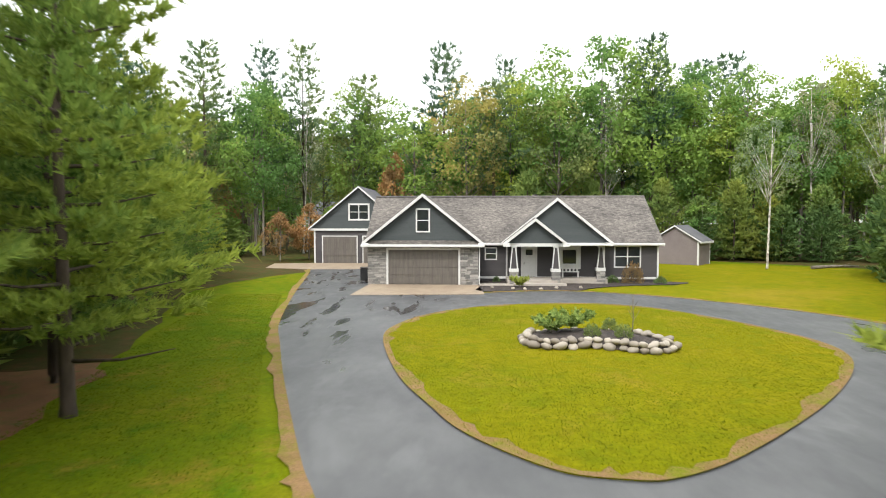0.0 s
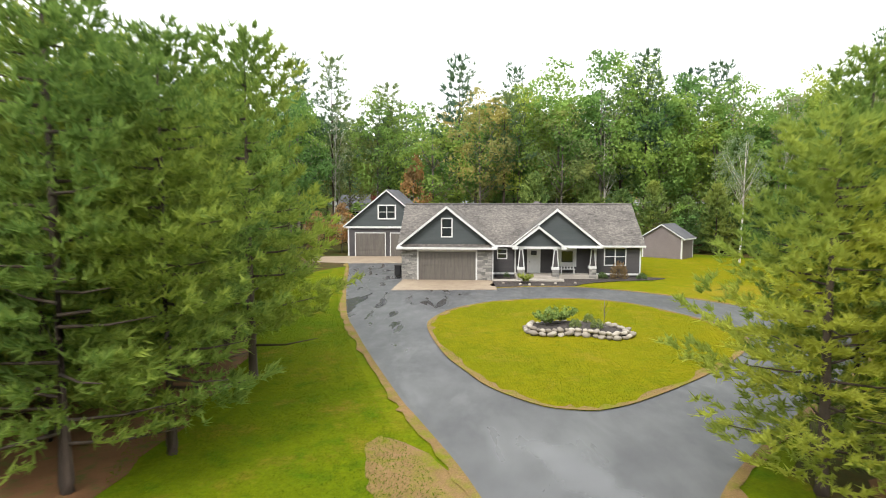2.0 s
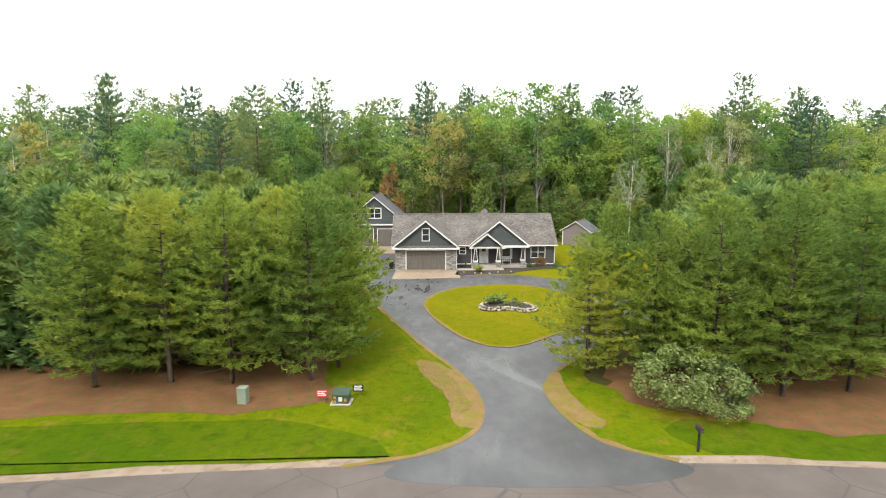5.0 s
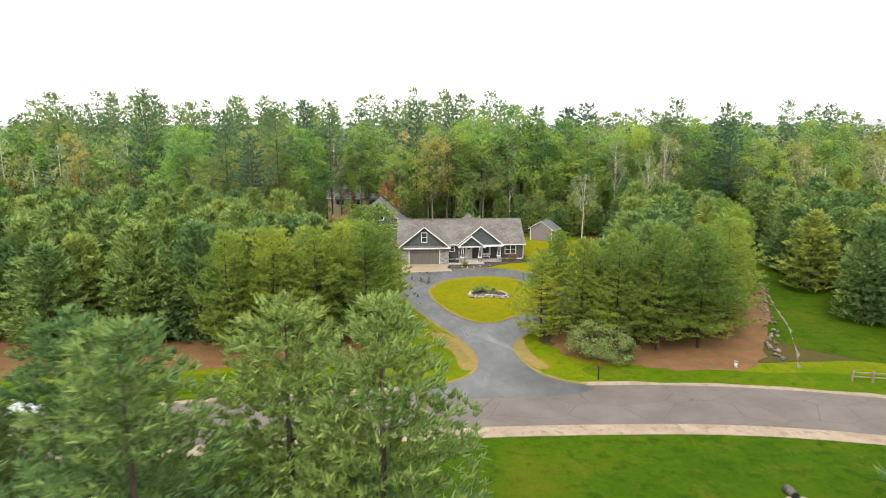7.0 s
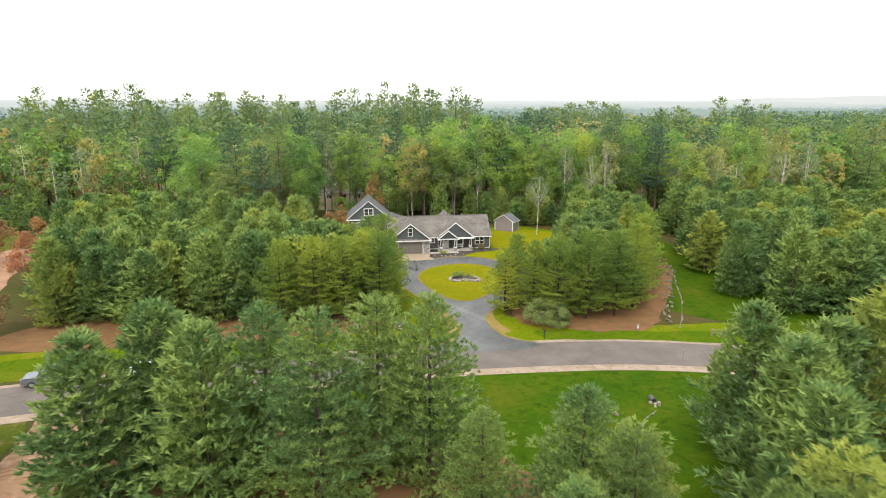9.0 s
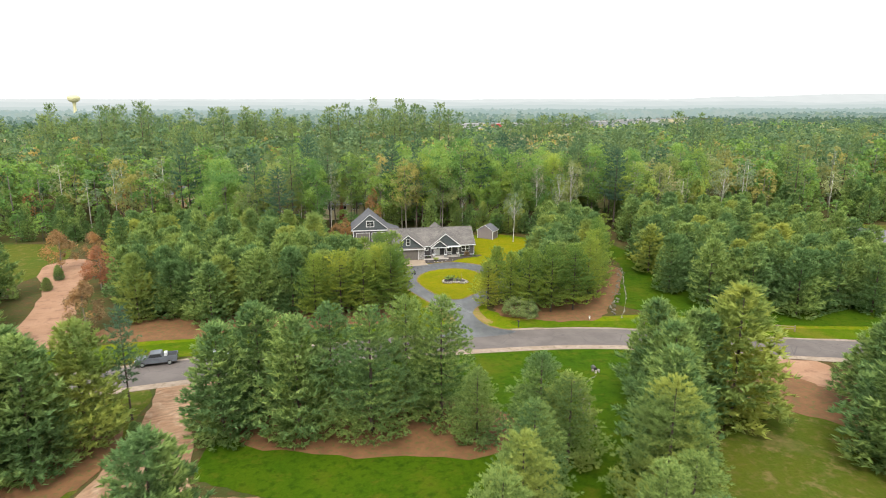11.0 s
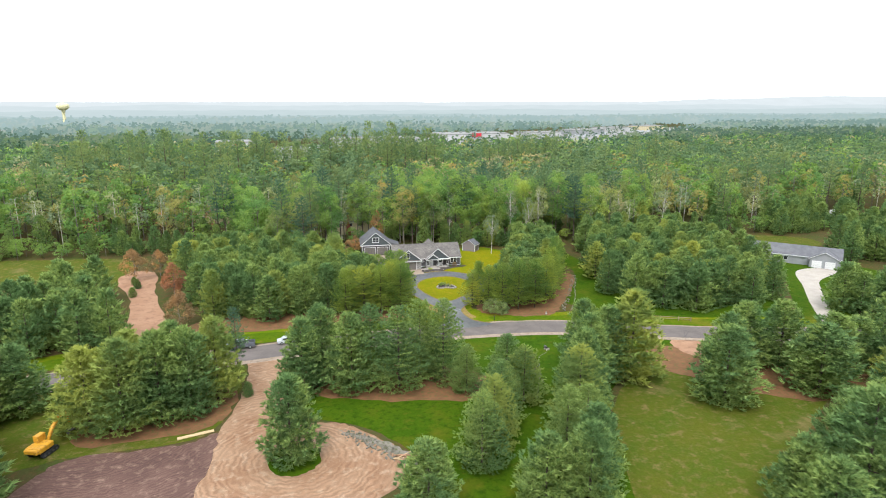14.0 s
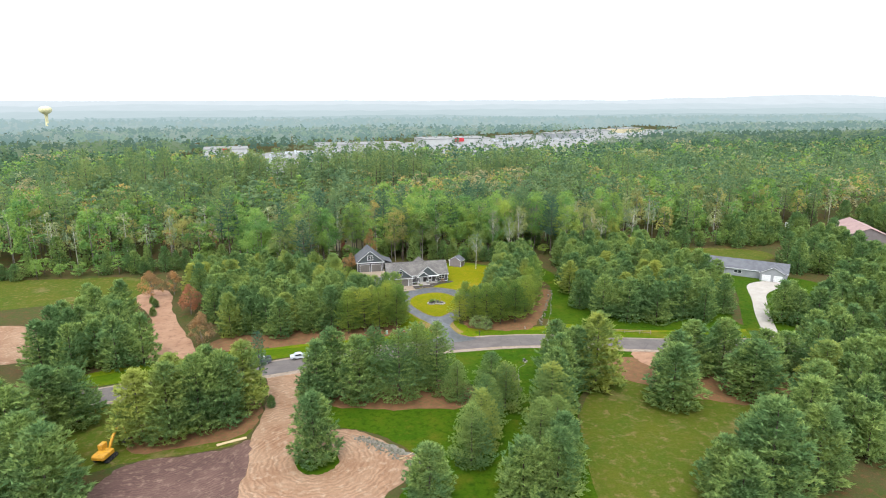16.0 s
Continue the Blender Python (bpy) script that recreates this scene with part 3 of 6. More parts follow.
sheet("gravel_patch", smooth_loop([(-21, -92.4), (-15.5, -96), (-12, -99.6), (-8.6, -104), (-7.4, -109), (-9.6, -108), (-11.6, -104.4), (-15, -98.8), (-20, -93.8)]), 0.004, M["gravel"], "loose grey rubble along the sandy loop", wobble=0.35)
sheet("sand_pad", smooth_loop([(51, -67.6), (57, -69.6), (55.4, -75), (52, -77.5), (50, -73)]), -0.004, M["clay"], "sandy track mouth at the road", wobble=0.3)
sheet("neighbour_drive", smooth_loop([(118.5, -24), (109.5, -37.5), (99.5, -52), (91, -67), (94.2, -67.6), (104, -52.5), (112, -41.4), (118.6, -33.6), (131, -26.4), (128, -21.5)]), 0.01, M["pale"], "pale concrete drive to the grey house")
sheet("neighbour_lawn", smooth_loop([(100, -2), (120, -6), (142, -22), (140, -40), (118, -52), (98, -66), (88, -64), (100, -44), (110, -28), (106, -14)]), -0.026, M["lush"], "green lawn by the grey house", wobble=0.3)
sheet("hay_field", smooth_loop([(112, 10), (150, 4), (156, 18), (130, 28), (116, 26)]), -0.02, M["field"], "dry rough field by the woods", wobble=0.4)
sheet("garage_apron", [(-1.5, -6.0), (6.6, -5.2), (6.3, 0.0), (-1.35, 0.0)], 0.03, M["concrete"], "tan damp concrete apron before the garage", thick=0.05)
sheet("shop_apron", [(-13.5, 14.0), (-9.0, 12.5), (0.2, 13.4), (0.2, 20.3), (-10.6, 20.3), (-14.4, 19.2)], 0.02, M["concrete"], "tan concrete pad before the workshop", thick=0.05)
sheet("planting_bed", smooth_loop([(6.4, -3.6), (9.6, -3.0), (12.6, -2.9), (14.2, -1.2), (17, 0.2), (20.2, 1.2), (20.2, 2.7), (6.3, 2.7), (6.3, -1)]), 0.03, M["mulch"], "dark mulch bed along the porch", wobble=0.1)
sheet("verge", smooth_loop([(-6, -44.5), (-30, -46), (-52, -48), (-78, -54), (-78, -59.4), (-50, -54.2), (-30, -51.4), (-6, -49.6), (1, -48.6)]), -0.02, M["roadside"], "green roadside grass before the pines", wobble=0.3)
sheet("verge", smooth_loop([(17, -44.8), (30, -47.4), (46, -50), (62, -56), (100, -64.4), (100, -67.6), (60, -60.2), (32, -50.9), (18, -49.3)]), -0.02, M["roadside"], "green roadside grass along the needle bed", wobble=0.25)
sheet("side_lawn", smooth_loop([(13.6, -2.5), (16.9, -4.8), (20.3, -8.1), (23, -11.5), (24.3, -14.8), (26.5, -14), (36, -3), (42, 12), (35, 20), (29, 22), (22.6, 20), (20.5, 12), (20.4, 1.2), (17, 0.1), (14.4, -1.3)]), -0.02, M["lawn"], "mown yellow-green side lawn before the shed", wobble=0.1)

# ---- building kit ----
def slab(corners, thick=0.16):
    """A roof plane from eave to ridge (eave a, eave b, ridge b, ridge a), with shingle coordinates in metres."""
    bm = bmesh.new()
    c = [Vector(p) for p in corners]
    n = (c[1] - c[0]).cross(c[3] - c[0]).normalized()
    if n.z < 0:
        n = -n
    top = [bm.verts.new(p) for p in c]
    low = [bm.verts.new(p - n * thick) for p in c]
    bm.faces.new(top)
    bm.faces.new(low[::-1])
    for i in range(4):
        bm.faces.new((top[i], low[i], low[(i + 1) % 4], top[(i + 1) % 4]))
    bmesh.ops.recalc_face_normals(bm, faces=bm.faces)
    uv = bm.loops.layers.uv.new("uv")
    u = (c[1] - c[0]).normalized()
    w = n.cross(u)
    for f in bm.faces:
        for l in f.loops:
            l[uv].uv = ((l.vert.co - c[0]).dot(u), (l.vert.co - c[0]).dot(w))
    return bm


def gable_roof(parent, xr, zr, x0, x1, ze, y0, y1, mat, fascia=0.2, board="white"):
    """Two slopes with a ridge along y, and rake boards on the front."""
    z0 = ze
    part("roof_slope", slab([(x0, y1, z0), (x0, y0, z0), (xr, y0, zr), (xr, y1, zr)]), mat, parent)
    part("roof_slope", slab([(x1, y0, z0), (x1, y1, z0), (xr, y1, zr), (xr, y0, zr)]), mat, parent)
    if board:
        d = fascia * 1.25
        part("rake_board", prism([(x0 - 0.06, z0 - d), (x0 - 0.06, z0 - 0.03), (xr, zr - 0.02), (xr, zr - d)], y0 - 0.04, y0 + 0.05), M[board], parent)
        part("rake_board", prism([(x1 + 0.06, z0 - 0.03), (x1 + 0.06, z0 - d), (xr, zr - d), (xr, zr - 0.02)], y0 - 0.04, y0 + 0.05), M[board], parent)


def siding(parent, left, right, z0, z1, y, mat, step=0.15):
    """Lapped boards facing -y; left and right give the x limits at a height."""
    bm = bmesh.new()
    z = z0
    while z < z1 - 0.02:
        t = min(z + step, z1)
        q = [(left(z), y - 0.026, z), (right(z), y - 0.026, z), (right(t), y - 0.004, t), (left(t), y - 0.004, t)]
        if q[2][0] > q[3][0]:
            a = [bm.verts.new(p) for p in q]
            b = [bm.verts.new((p[0], y + 0.01, p[2])) for p in q]
            bm.faces.new(a)
            bm.faces.new((a[0], b[0], b[1], a[1]))
        z = t
    bmesh.ops.recalc_face_normals(bm, faces=bm.faces)
    return part("siding", bm, mat, parent)


def window_unit(parent, x0, x1, z0, z1, y, cols=1, rows=2, trim=0.09, mat="white", name="window"):
    w = part(name, boxed(x0 + trim, y - 0.02, z0 + trim, x1 - trim, y + 0.02, z1 - trim), M["black"], parent, "white-framed window with dark panes")
    for a in ((x0, z0, x1, z0 + trim), (x0, z1 - trim, x1, z1), (x0, z0 + trim, x0 + trim, z1 - trim), (x1 - trim, z0 + trim, x1, z1 - trim)):
        part("frame", boxed(a[0], y - 0.07, a[1], a[2], y + 0.02, a[3]), M[mat], w)
    gx, gz = (x1 - x0 - 2 * trim) / cols, (z1 - z0 - 2 * trim) / rows
    for i in range(cols):
        for j in range(rows):
            a, b = x0 + trim + i * gx, z0 + trim + j * gz
            part("pane", boxed(a + 0.025, y - 0.035, b + 0.025, a + gx - 0.025, y - 0.024, b + gz - 0.025), M["glass"], w)
    for i in range(1, cols):
        a = x0 + trim + i * gx
        part("mullion", boxed(a - 0.045, y - 0.06, z0 + trim, a + 0.045, y + 0.02, z1 - trim), M[mat], w)
    for j in range(1, rows):
        b = z0 + trim + j * gz
        part("rail", boxed(x0 + trim, y - 0.055, b - 0.03, x1 - trim, y + 0.02, b + 0.03), M[mat], w)
    return w


def garage_door(parent, x0, x1, z1, y, rows=4, cols=8, trim=0.14):
    d = part("garage_door", boxed(x0, y - 0.02, 0.0, x1, y + 0.04, z1), M["garage"], parent, "taupe sectional garage door with embossed panels")
    h, w = z1 / rows, (x1 - x0) / cols
    for r in range(rows):
        bm = boxed(x0 + 0.01, y - 0.045, r * h + 0.008, x1 - 0.01, y - 0.02, (r + 1) * h - 0.008, bevel=0.006)
        for c in range(cols):
            box(bm, x0 + c * w + 0.07, y - 0.062, r * h + 0.1, x0 + (c + 1) * w - 0.07, y - 0.044, (r + 1) * h - 0.1, bevel=0.014)
        part("section", bm, M["garage"], d)
    for a in ((x0 - trim, 0.0, x0, z1 + trim), (x1, 0.0, x1 + trim, z1 + trim), (x0, z1, x1, z1 + trim)):
        part("door_trim", boxed(a[0], y - 0.08, a[1], a[2], y + 0.04, a[3]), M["white"], d)


def stone_wall(parent, x0, x1, z0, z1, y, seed, facing=0.06, row=0.125):
    """Ledge stones laid in uneven courses; each stone a part."""
    rnd = random.Random(seed)
    pool = []
    for i in range(10):
        bm = boxed(-0.5, -1, -0.5, 0.5, 0, 0.5)
        for v in bm.verts:
            v.co += Vector((rnd.uniform(-0.03, 0.03), rnd.uniform(-0.25, 0.1) if v.co.y < -0.5 else 0, rnd.uniform(-0.06, 0.06)))
        pool.append(mesh_of(bm, "stone", M["stone"]))
    z = z0
    while z < z1 - 0.03:
        h = min(row * rnd.uniform(0.75, 1.3), z1 - z)
        x = x0
        while x < x1 - 0.03:
            w = min(rnd.uniform(0.22, 0.55), x1 - x)
            if x1 - (x + w) < 0.1:
                w = x1 - x
            ob = new("stone", rnd.choice(pool))
            ob.parent = parent
            ob.matrix_basis = Matrix.LocRotScale((x + w / 2, y, z + h / 2), None, (w - 0.012, facing * rnd.uniform(0.7, 1.5), h - 0.012))
            x += w
        z += h


# ---- the house ----
house = thing("house", "dark grey single-storey house with stone garage front and porch gables", "house")
part("wall", boxed(-1.46, 2.62, -0.1, 19.25, 12.8, 2.9), M["lowsiding"], house)
part("gable_wall", prism([(2.62, 2.8), (12.8, 2.8), (7.72, 6.15)], -1.46, -1.3), M["siding"], house).matrix_basis = Matrix(((0, 1, 0, 0), (1, 0, 0, 0), (0, 0, 1, 0), (0, 0, 0, 1)))
part("gable_wall", prism([(2.62, 2.8), (12.8, 2.8), (7.72, 6.15)], 19.1, 19.25), M["siding"], house).matrix_basis = Matrix(((0, 1, 0, 0), (1, 0, 0, 0), (0, 0, 1, 0), (0, 0, 0, 1)))
part("garage_wall", boxed(-1.46, 0.06, -0.1, 6.26, 2.62, 2.75), M["lowsiding"], house)
part("roof_slope", slab([(-2.05, 2.2, 2.86), (19.6, 2.2, 2.86), (19.6, 7.75, 6.42), (-2.05, 7.75, 6.42)]), M["shingle"], house, "weathered grey-brown shingle roof")
part("roof_slope", slab([(19.6, 13.3, 2.86), (-2.05, 13.3, 2.86), (-2.05, 7.75, 6.42), (19.6, 7.75, 6.42)]), M["shingle"], house)
part("ridge_cap", prism([(7.55, 6.36), (7.75, 6.47), (7.95, 6.36)], -2.05, 19.6), M["shingle"], house).matrix_basis = Matrix(((0, 1, 0, 0), (1, 0, 0, 0), (0, 0, 1, 0), (0, 0, 0, 1)))
for x in (-2.06, 19.56):
    part("rake_board", prism([(2.2, 2.62), (2.2, 2.83), (7.75, 6.39), (7.75, 6.14)], x, x + 0.05), M["white"], house).matrix_basis = Matrix(((0, 1, 0, 0), (1, 0, 0, 0), (0, 0, 1, 0), (0, 0, 0, 1)))
for a, b in ((6.5, 8.0), (15.7, 19.62)):
    part("gutter", boxed(a, 2.08, 2.68, b, 2.2, 2.85, bevel=0.02), M["white"], house, "white gutter")
    part("soffit", boxed(a, 2.2, 2.66, b, 2.62, 2.7), M["white"], house)
gable_roof(house, 11.0, 6.62, 7.2, 14.8, 3.4, 8.0, 14.0, M["shingle"], board="")
# garage front
siding(house, lambda z: 2.42 - (6.1 - z) / 0.81, lambda z: 2.42 + (6.1 - z) / 0.81, 3.02, 6.02, -0.02, M["siding"], 0.17)
part("gable_core", prism([(-1.35, 2.95), (6.2, 2.95), (2.42, 6.02)], -0.01, 0.3), M["siding"], house)
gable_roof(house, 2.42, 6.36, -1.72, 6.56, 3.0, -0.45, 7.7, M["shingle"])
part("pent_roof", slab([(-1.8, -0.5, 2.84), (6.62, -0.5, 2.84), (6.5, 0.0, 3.12), (-1.7, 0.0, 3.12)], 0.06), M["shingle"], house)
part("gutter", boxed(-1.84, -0.62, 2.66, 6.66, -0.48, 2.84, bevel=0.025), M["white"], house, "white gutter over the garage door")
part("soffit", boxed(-1.7, -0.48, 2.64, 6.5, 0.06, 2.68), M["white"], house)
part("downspout", boxed(6.3, -0.1, 0.1, 6.38, 0.0, 2.66), M["white"], house)
window_unit(house, 1.93, 2.92, 3.66, 5.32, -0.04, 1, 2, 0.1)
stone_wall(house, -1.46, -0.15, -0.03, 2.6, 0.06, 1)
stone_wall(house, 5.03, 6.26, -0.03, 2.6, 0.06, 2)
garage_door(house, 0.0, 4.88, 2.45, 0.04)
# main front
siding(house, lambda z: 6.27, lambda z: 19.25, 0.38, 2.68, 2.6, M["lowsiding"], 0.13)
part("water_table", boxed(6.27, 2.54, 0.22, 19.28, 2.62, 0.38), M["white"], house)
for x in (8.3, 15.35, 19.2):
    part("corner_board", boxed(x, 2.53, 0.38, x + 0.12, 2.62, 2.68), M["white"], house)
window_unit(house, 6.75, 7.66, 1.58, 2.52, 2.58, 1, 2, 0.09)
window_unit(house, 16.12, 18.05, 1.05, 2.66, 2.58, 2, 2, 0.09)
window_unit(house, 12.1, 13.72, 0.95, 2.66, 2.58, 1, 1, 0.32)
door = part("front_door", boxed(9.52, 2.52, 0.4, 10.46, 2.6, 2.6), M["white"], house, "white front door with a square light")
part("door_frame", boxed(9.4, 2.5, 0.38, 9.52, 2.6, 2.68), M["white"], door)
part("door_frame", boxed(10.46, 2.5, 0.38, 10.58, 2.6, 2.68), M["white"], door)
part("door_frame", boxed(9.4, 2.5, 2.58, 10.58, 2.6, 2.7), M["white"], door)
part("door_light", boxed(9.74, 2.505, 1.95, 10.24, 2.52, 2.36), M["glass"], door)
part("door_handle", boxed(9.6, 2.45, 1.3, 9.65, 2.52, 1.42, bevel=0.01), M["steel"], door)
# porch
part("porch_deck", boxed(8.3, 0.15, 0.0, 12.1, 2.6, 0.36, bevel=0.02), M["step"], house, "concrete porch deck")
part("porch_deck", boxed(12.1, 1.2, 0.0, 15.4, 2.6, 0.36, bevel=0.02), M["step"], house)
part("step", boxed(8.7, -0.55, 0.0, 12.3, 0.15, 0.18, bevel=0.02), M["step"], house)
part("walkway", boxed(6.3, -0.6, 0.02, 8.7, 0.6, 0.07), M["step"], house)
for x, y in ((8.74, 0.45), (11.64, 0.45), (14.93, 1.5)):
    col = part("porch_column", prism([(x - 0.27, 0.98), (x + 0.27, 0.98), (x + 0.12, 2.68), (x - 0.12, 2.68)], y - 0.2, y + 0.2), M["lowsiding"], house, "tapered white-edged porch column on a stone pier")
    for s in (-1, 1):
        part("edge_board", prism([(x + s * 0.30, 0.98), (x + s * 0.22, 0.98), (x + s * 0.07, 2.68), (x + s * 0.15, 2.68)], y - 0.25, y - 0.2), M["white"], col)
    part("base_board", boxed(x - 0.33, y - 0.28, 0.92, x + 0.33, y + 0.28, 1.14, bevel=0.01), M["white"], col)
    part("cap_board", boxed(x - 0.17, y - 0.25, 2.58, x + 0.17, y + 0.25, 2.7), M["white"], col)
    part("pier_core", boxed(x - 0.27, y - 0.24, 0.0, x + 0.27, y + 0.24, 0.92), M["mulch"], col)
    stone_wall(col, x - 0.31, x + 0.31, 0.02, 0.92, y - 0.24, int(x), 0.06)
part("porch_beam", boxed(8.1, 0.25, 2.68, 12.25, 0.6, 2.9), M["white"], house)
part("porch_beam", boxed(12.0, 1.35, 2.68, 15.6, 1.65, 2.9), M["white"], house)
part("porch_ceiling", boxed(8.2, 0.5, 2.74, 15.5, 2.62, 2.8), M["white"], house)
siding(house, lambda z: 10.18 - (4.42 - z) / 0.8, lambda z: 10.18 + (4.42 - z) / 0.8, 2.9, 4.4, 0.28, M["siding"], 0.17)
gable_roof(house, 10.18, 4.68, 8.02, 12.34, 2.95, -0.12, 5.2, M["shingle"])
siding(house, lambda z: 11.83 - (5.85 - z) / 0.8, lambda z: 11.83 + (5.85 - z) / 0.8, 2.9, 5.82, 1.42, M["siding"], 0.17)
part("gable_core", prism([(8.3, 2.9), (15.3, 2.9), (11.83, 5.75)], 1.43, 1.7), M["siding"], house)
gable_roof(house, 11.83, 6.12, 7.95, 15.71, 2.95, 1.1, 7.3, M["shingle"])
for x, y in ((8.02, -0.12), (12.1, -0.12), (15.3, 1.1), (-1.75, -0.45), (6.3, -0.45)):
    part("eave_return", boxed(x - 0.05, y - 0.05, 2.68, x + 0.42, y + 0.35, 2.93, bevel=0.01), M["white"], house)
for x in (3.4, 17.0):
    part("roof_vent", boxed(x, 8.6, 5.7, x + 0.3, 8.9, 6.1, bevel=0.03), M["slate"], house)

bench = thing("porch_bench", "small white slatted bench on the porch", "bench", pose(12.9, 1.95, 0.36))
for i in range(4):
    part("seat_slat", boxed(-0.62, -0.22 + i * 0.12, 0.42, 0.62, -0.13 + i * 0.12, 0.45), M["white"], bench)
for i in range(5):
    part("back_slat", boxed(-0.58 + i * 0.26, 0.24, 0.45, -0.46 + i * 0.26, 0.27, 0.95), M["white"], bench)
part("top_rail", boxed(-0.62, 0.22, 0.92, 0.62, 0.29, 1.0), M["white"], bench)
for x in (-0.58, 0.52):
    for y in (-0.2, 0.2):
        part("leg", boxed(x, y, 0.0, x + 0.06, y + 0.06, 0.45), M["white"], bench)
bin_ = thing("wheelie_bin", "dark lidded bin beside the garage", "bin", pose(-2.1, 2.4, 0.0))
part("body", boxed(-0.28, -0.28, 0.05, 0.28, 0.28, 0.95, bevel=0.05), M["black"], bin_)
part("lid", boxed(-0.31, -0.32, 0.95, 0.31, 0.31, 1.05, bevel=0.03), M["steel"], bin_)

# ---- the workshop ----
shop = thing("workshop", "dark grey gabled workshop with two garage doors", "outbuilding")
part("wall", boxed(-10.5, 20.34, -0.05, -1.2, 30.5, 3.5), M["lowsiding"], shop)
siding(shop, lambda z: -10.5, lambda z: -1.2, 0.05, 3.35, 20.32, M["lowsiding"], 0.15)
siding(shop, lambda z: -5.85 - (7.7 - z) / 0.83, lambda z: -5.85 + (7.7 - z) / 0.83, 3.6, 7.65, 20.32, M["siding"], 0.17)
part("gable_core", prism([(-10.6, 3.5), (-1.1, 3.5), (-5.85, 7.6)], 20.34, 30.5), M["siding"], shop)
gable_roof(shop, -5.85, 7.95, -11.0, -0.7, 3.62, 19.95, 30.9, M["slate"], 0.16)
part("frieze_board", boxed(-10.95, 20.1, 3.36, -0.75, 20.34, 3.58), M["white"], shop)
for x in (-10.55, -1.3):
    part("corner_board", boxed(x, 20.26, 0.0, x + 0.16, 20.34, 3.36), M["white"], shop)
garage_door(shop, -9.6, -6.1, 2.75, 20.3, 4, 6, 0.1)
garage_door(shop, -5.4, -1.9, 2.75, 20.3, 4, 6, 0.1)
window_unit(shop, -6.95, -4.75, 4.4, 6.15, 20.3, 2, 2, 0.16)
part("lean_to_wall", boxed(-1.2, 23.0, -0.05, 2.2, 29.5, 2.6), M["lowsiding"], shop)
part("lean_to_roof", slab([(2.6, 22.7, 2.5), (2.6, 29.8, 2.5), (-1.2, 29.8, 3.9), (-1.2, 22.7, 3.9)], 0.14), M["slate"], shop)

# ---- the garden shed ----
shed = thing("garden_shed", "taupe garden shed with white corners and dark roof", "shed", pose(28.1, 19.2, 0.0, 0, 0, -38))
part("wall", boxed(-4.7, 0.0, -0.2, 0.0, 3.4, 2.35), M["taupe"], shed)
part("gable_wall", prism([(-4.7, 2.35), (0, 2.35), (-2.35, 3.75)], 0.0, 3.4), M["taupe"], shed)
gable_roof(shed, -2.35, 3.95, -5.0, 0.3, 2.32, -0.2, 3.6, M["slate"], 0.12)
for x, y in ((-4.72, -0.03), (-0.14, -0.03), (-0.14, 3.28)):
    part("corner_board", boxed(x, y, -0.1, x + 0.16, y + 0.14, 2.3), M["white"], shed)
part("fascia", boxed(0.22, -0.2, 2.14, 0.3, 3.6, 2.32), M["white"], shed)

# ---- stone-edged planting bed on the island ----
BED = smooth_loop([(7.85, -19.7), (8.3, -20.9), (9.2, -20.95), (10.1, -20.7), (11.1, -21.1), (11.9, -21.6), (12.7, -21.2), (12.85, -20.3), (12.1, -18.9), (11.3, -18.1), (9.8, -17.9), (8.5, -18.5)], True, 5)


def bed_mound():
    bm = bmesh.new()
    c = Vector((10.3, -19.7))
    rings = [[bm.verts.new(((c + (p - c) * s).x, (c + (p - c) * s).y, z)) for p in BED] for s, z in ((1.0, 0.05), (0.97, 0.24), (0.75, 0.32), (0.4, 0.35))]
    mid = bm.verts.new((c.x, c.y, 0.36))
    n = len(BED)
    for a, b in zip(rings, rings[1:]):
        for i in range(n):
            bm.faces.new((a[i], a[(i + 1) % n], b[(i + 1) % n], b[i]))
    for i in range(n):
        bm.faces.new((rings[-1][i], rings[-1][(i + 1) % n], mid))
    bmesh.ops.recalc_face_normals(bm, faces=bm.faces)
    return tagged(new("mulch_mound", mesh_of(bm, "mulch_mound", M["mulch"])), "dark bark mulch heaped inside a ring of stones", "mulch bed")


bed_mound()
border = thing("stone_border", "ring of pale rounded field stones in two courses", "stone border")


def boulders():
    rnd = random.Random(3)
    pool = []
    for i in range(8):
        bm = bmesh.new()
        bmesh.ops.create_icosphere(bm, subdivisions=2, radius=0.5)
        for v in bm.verts:
            v.co += v.co * noise.noise(v.co * 1.7 + Vector((i * 5, 0, 0))) * 0.35
        for f in bm.faces:
            f.smooth = True
        pool.append(mesh_of(bm, "boulder", M["boulder"]))
    c = Vector((10.3, -19.7))
    for course, (z, inset, size) in enumerate(((0.12, 1.03, 0.42), (0.32, 0.97, 0.34))):
        pts, walk_d, nxt = BED + BED[:1], 0.0, 0.0
        for a, b in zip(pts, pts[1:]):
            L = (b - a).length
            while nxt < walk_d + L:
                p = c + (a + (b - a) * ((nxt - walk_d) / L) - c) * inset
                s = size * rnd.uniform(0.75, 1.25)
                if course == 0 or p.y < -19.0:
                    ob = new("boulder", rnd.choice(pool))
                    ob.parent = border
                    ob.matrix_basis = Matrix.LocRotScale((p.x, p.y, z), Euler((rnd.uniform(-0.3, 0.3), rnd.uniform(-0.3, 0.3), rnd.uniform(0, 6.28))), (s * rnd.uniform(0.95, 1.3), s * 0.9, s * 0.68))
                nxt += s * 0.96
            walk_d += L


boulders()

# ---- trees ----
def unit(v):
    return v / (np.linalg.norm(v, axis=-1, keepdims=True) + 1e-9)


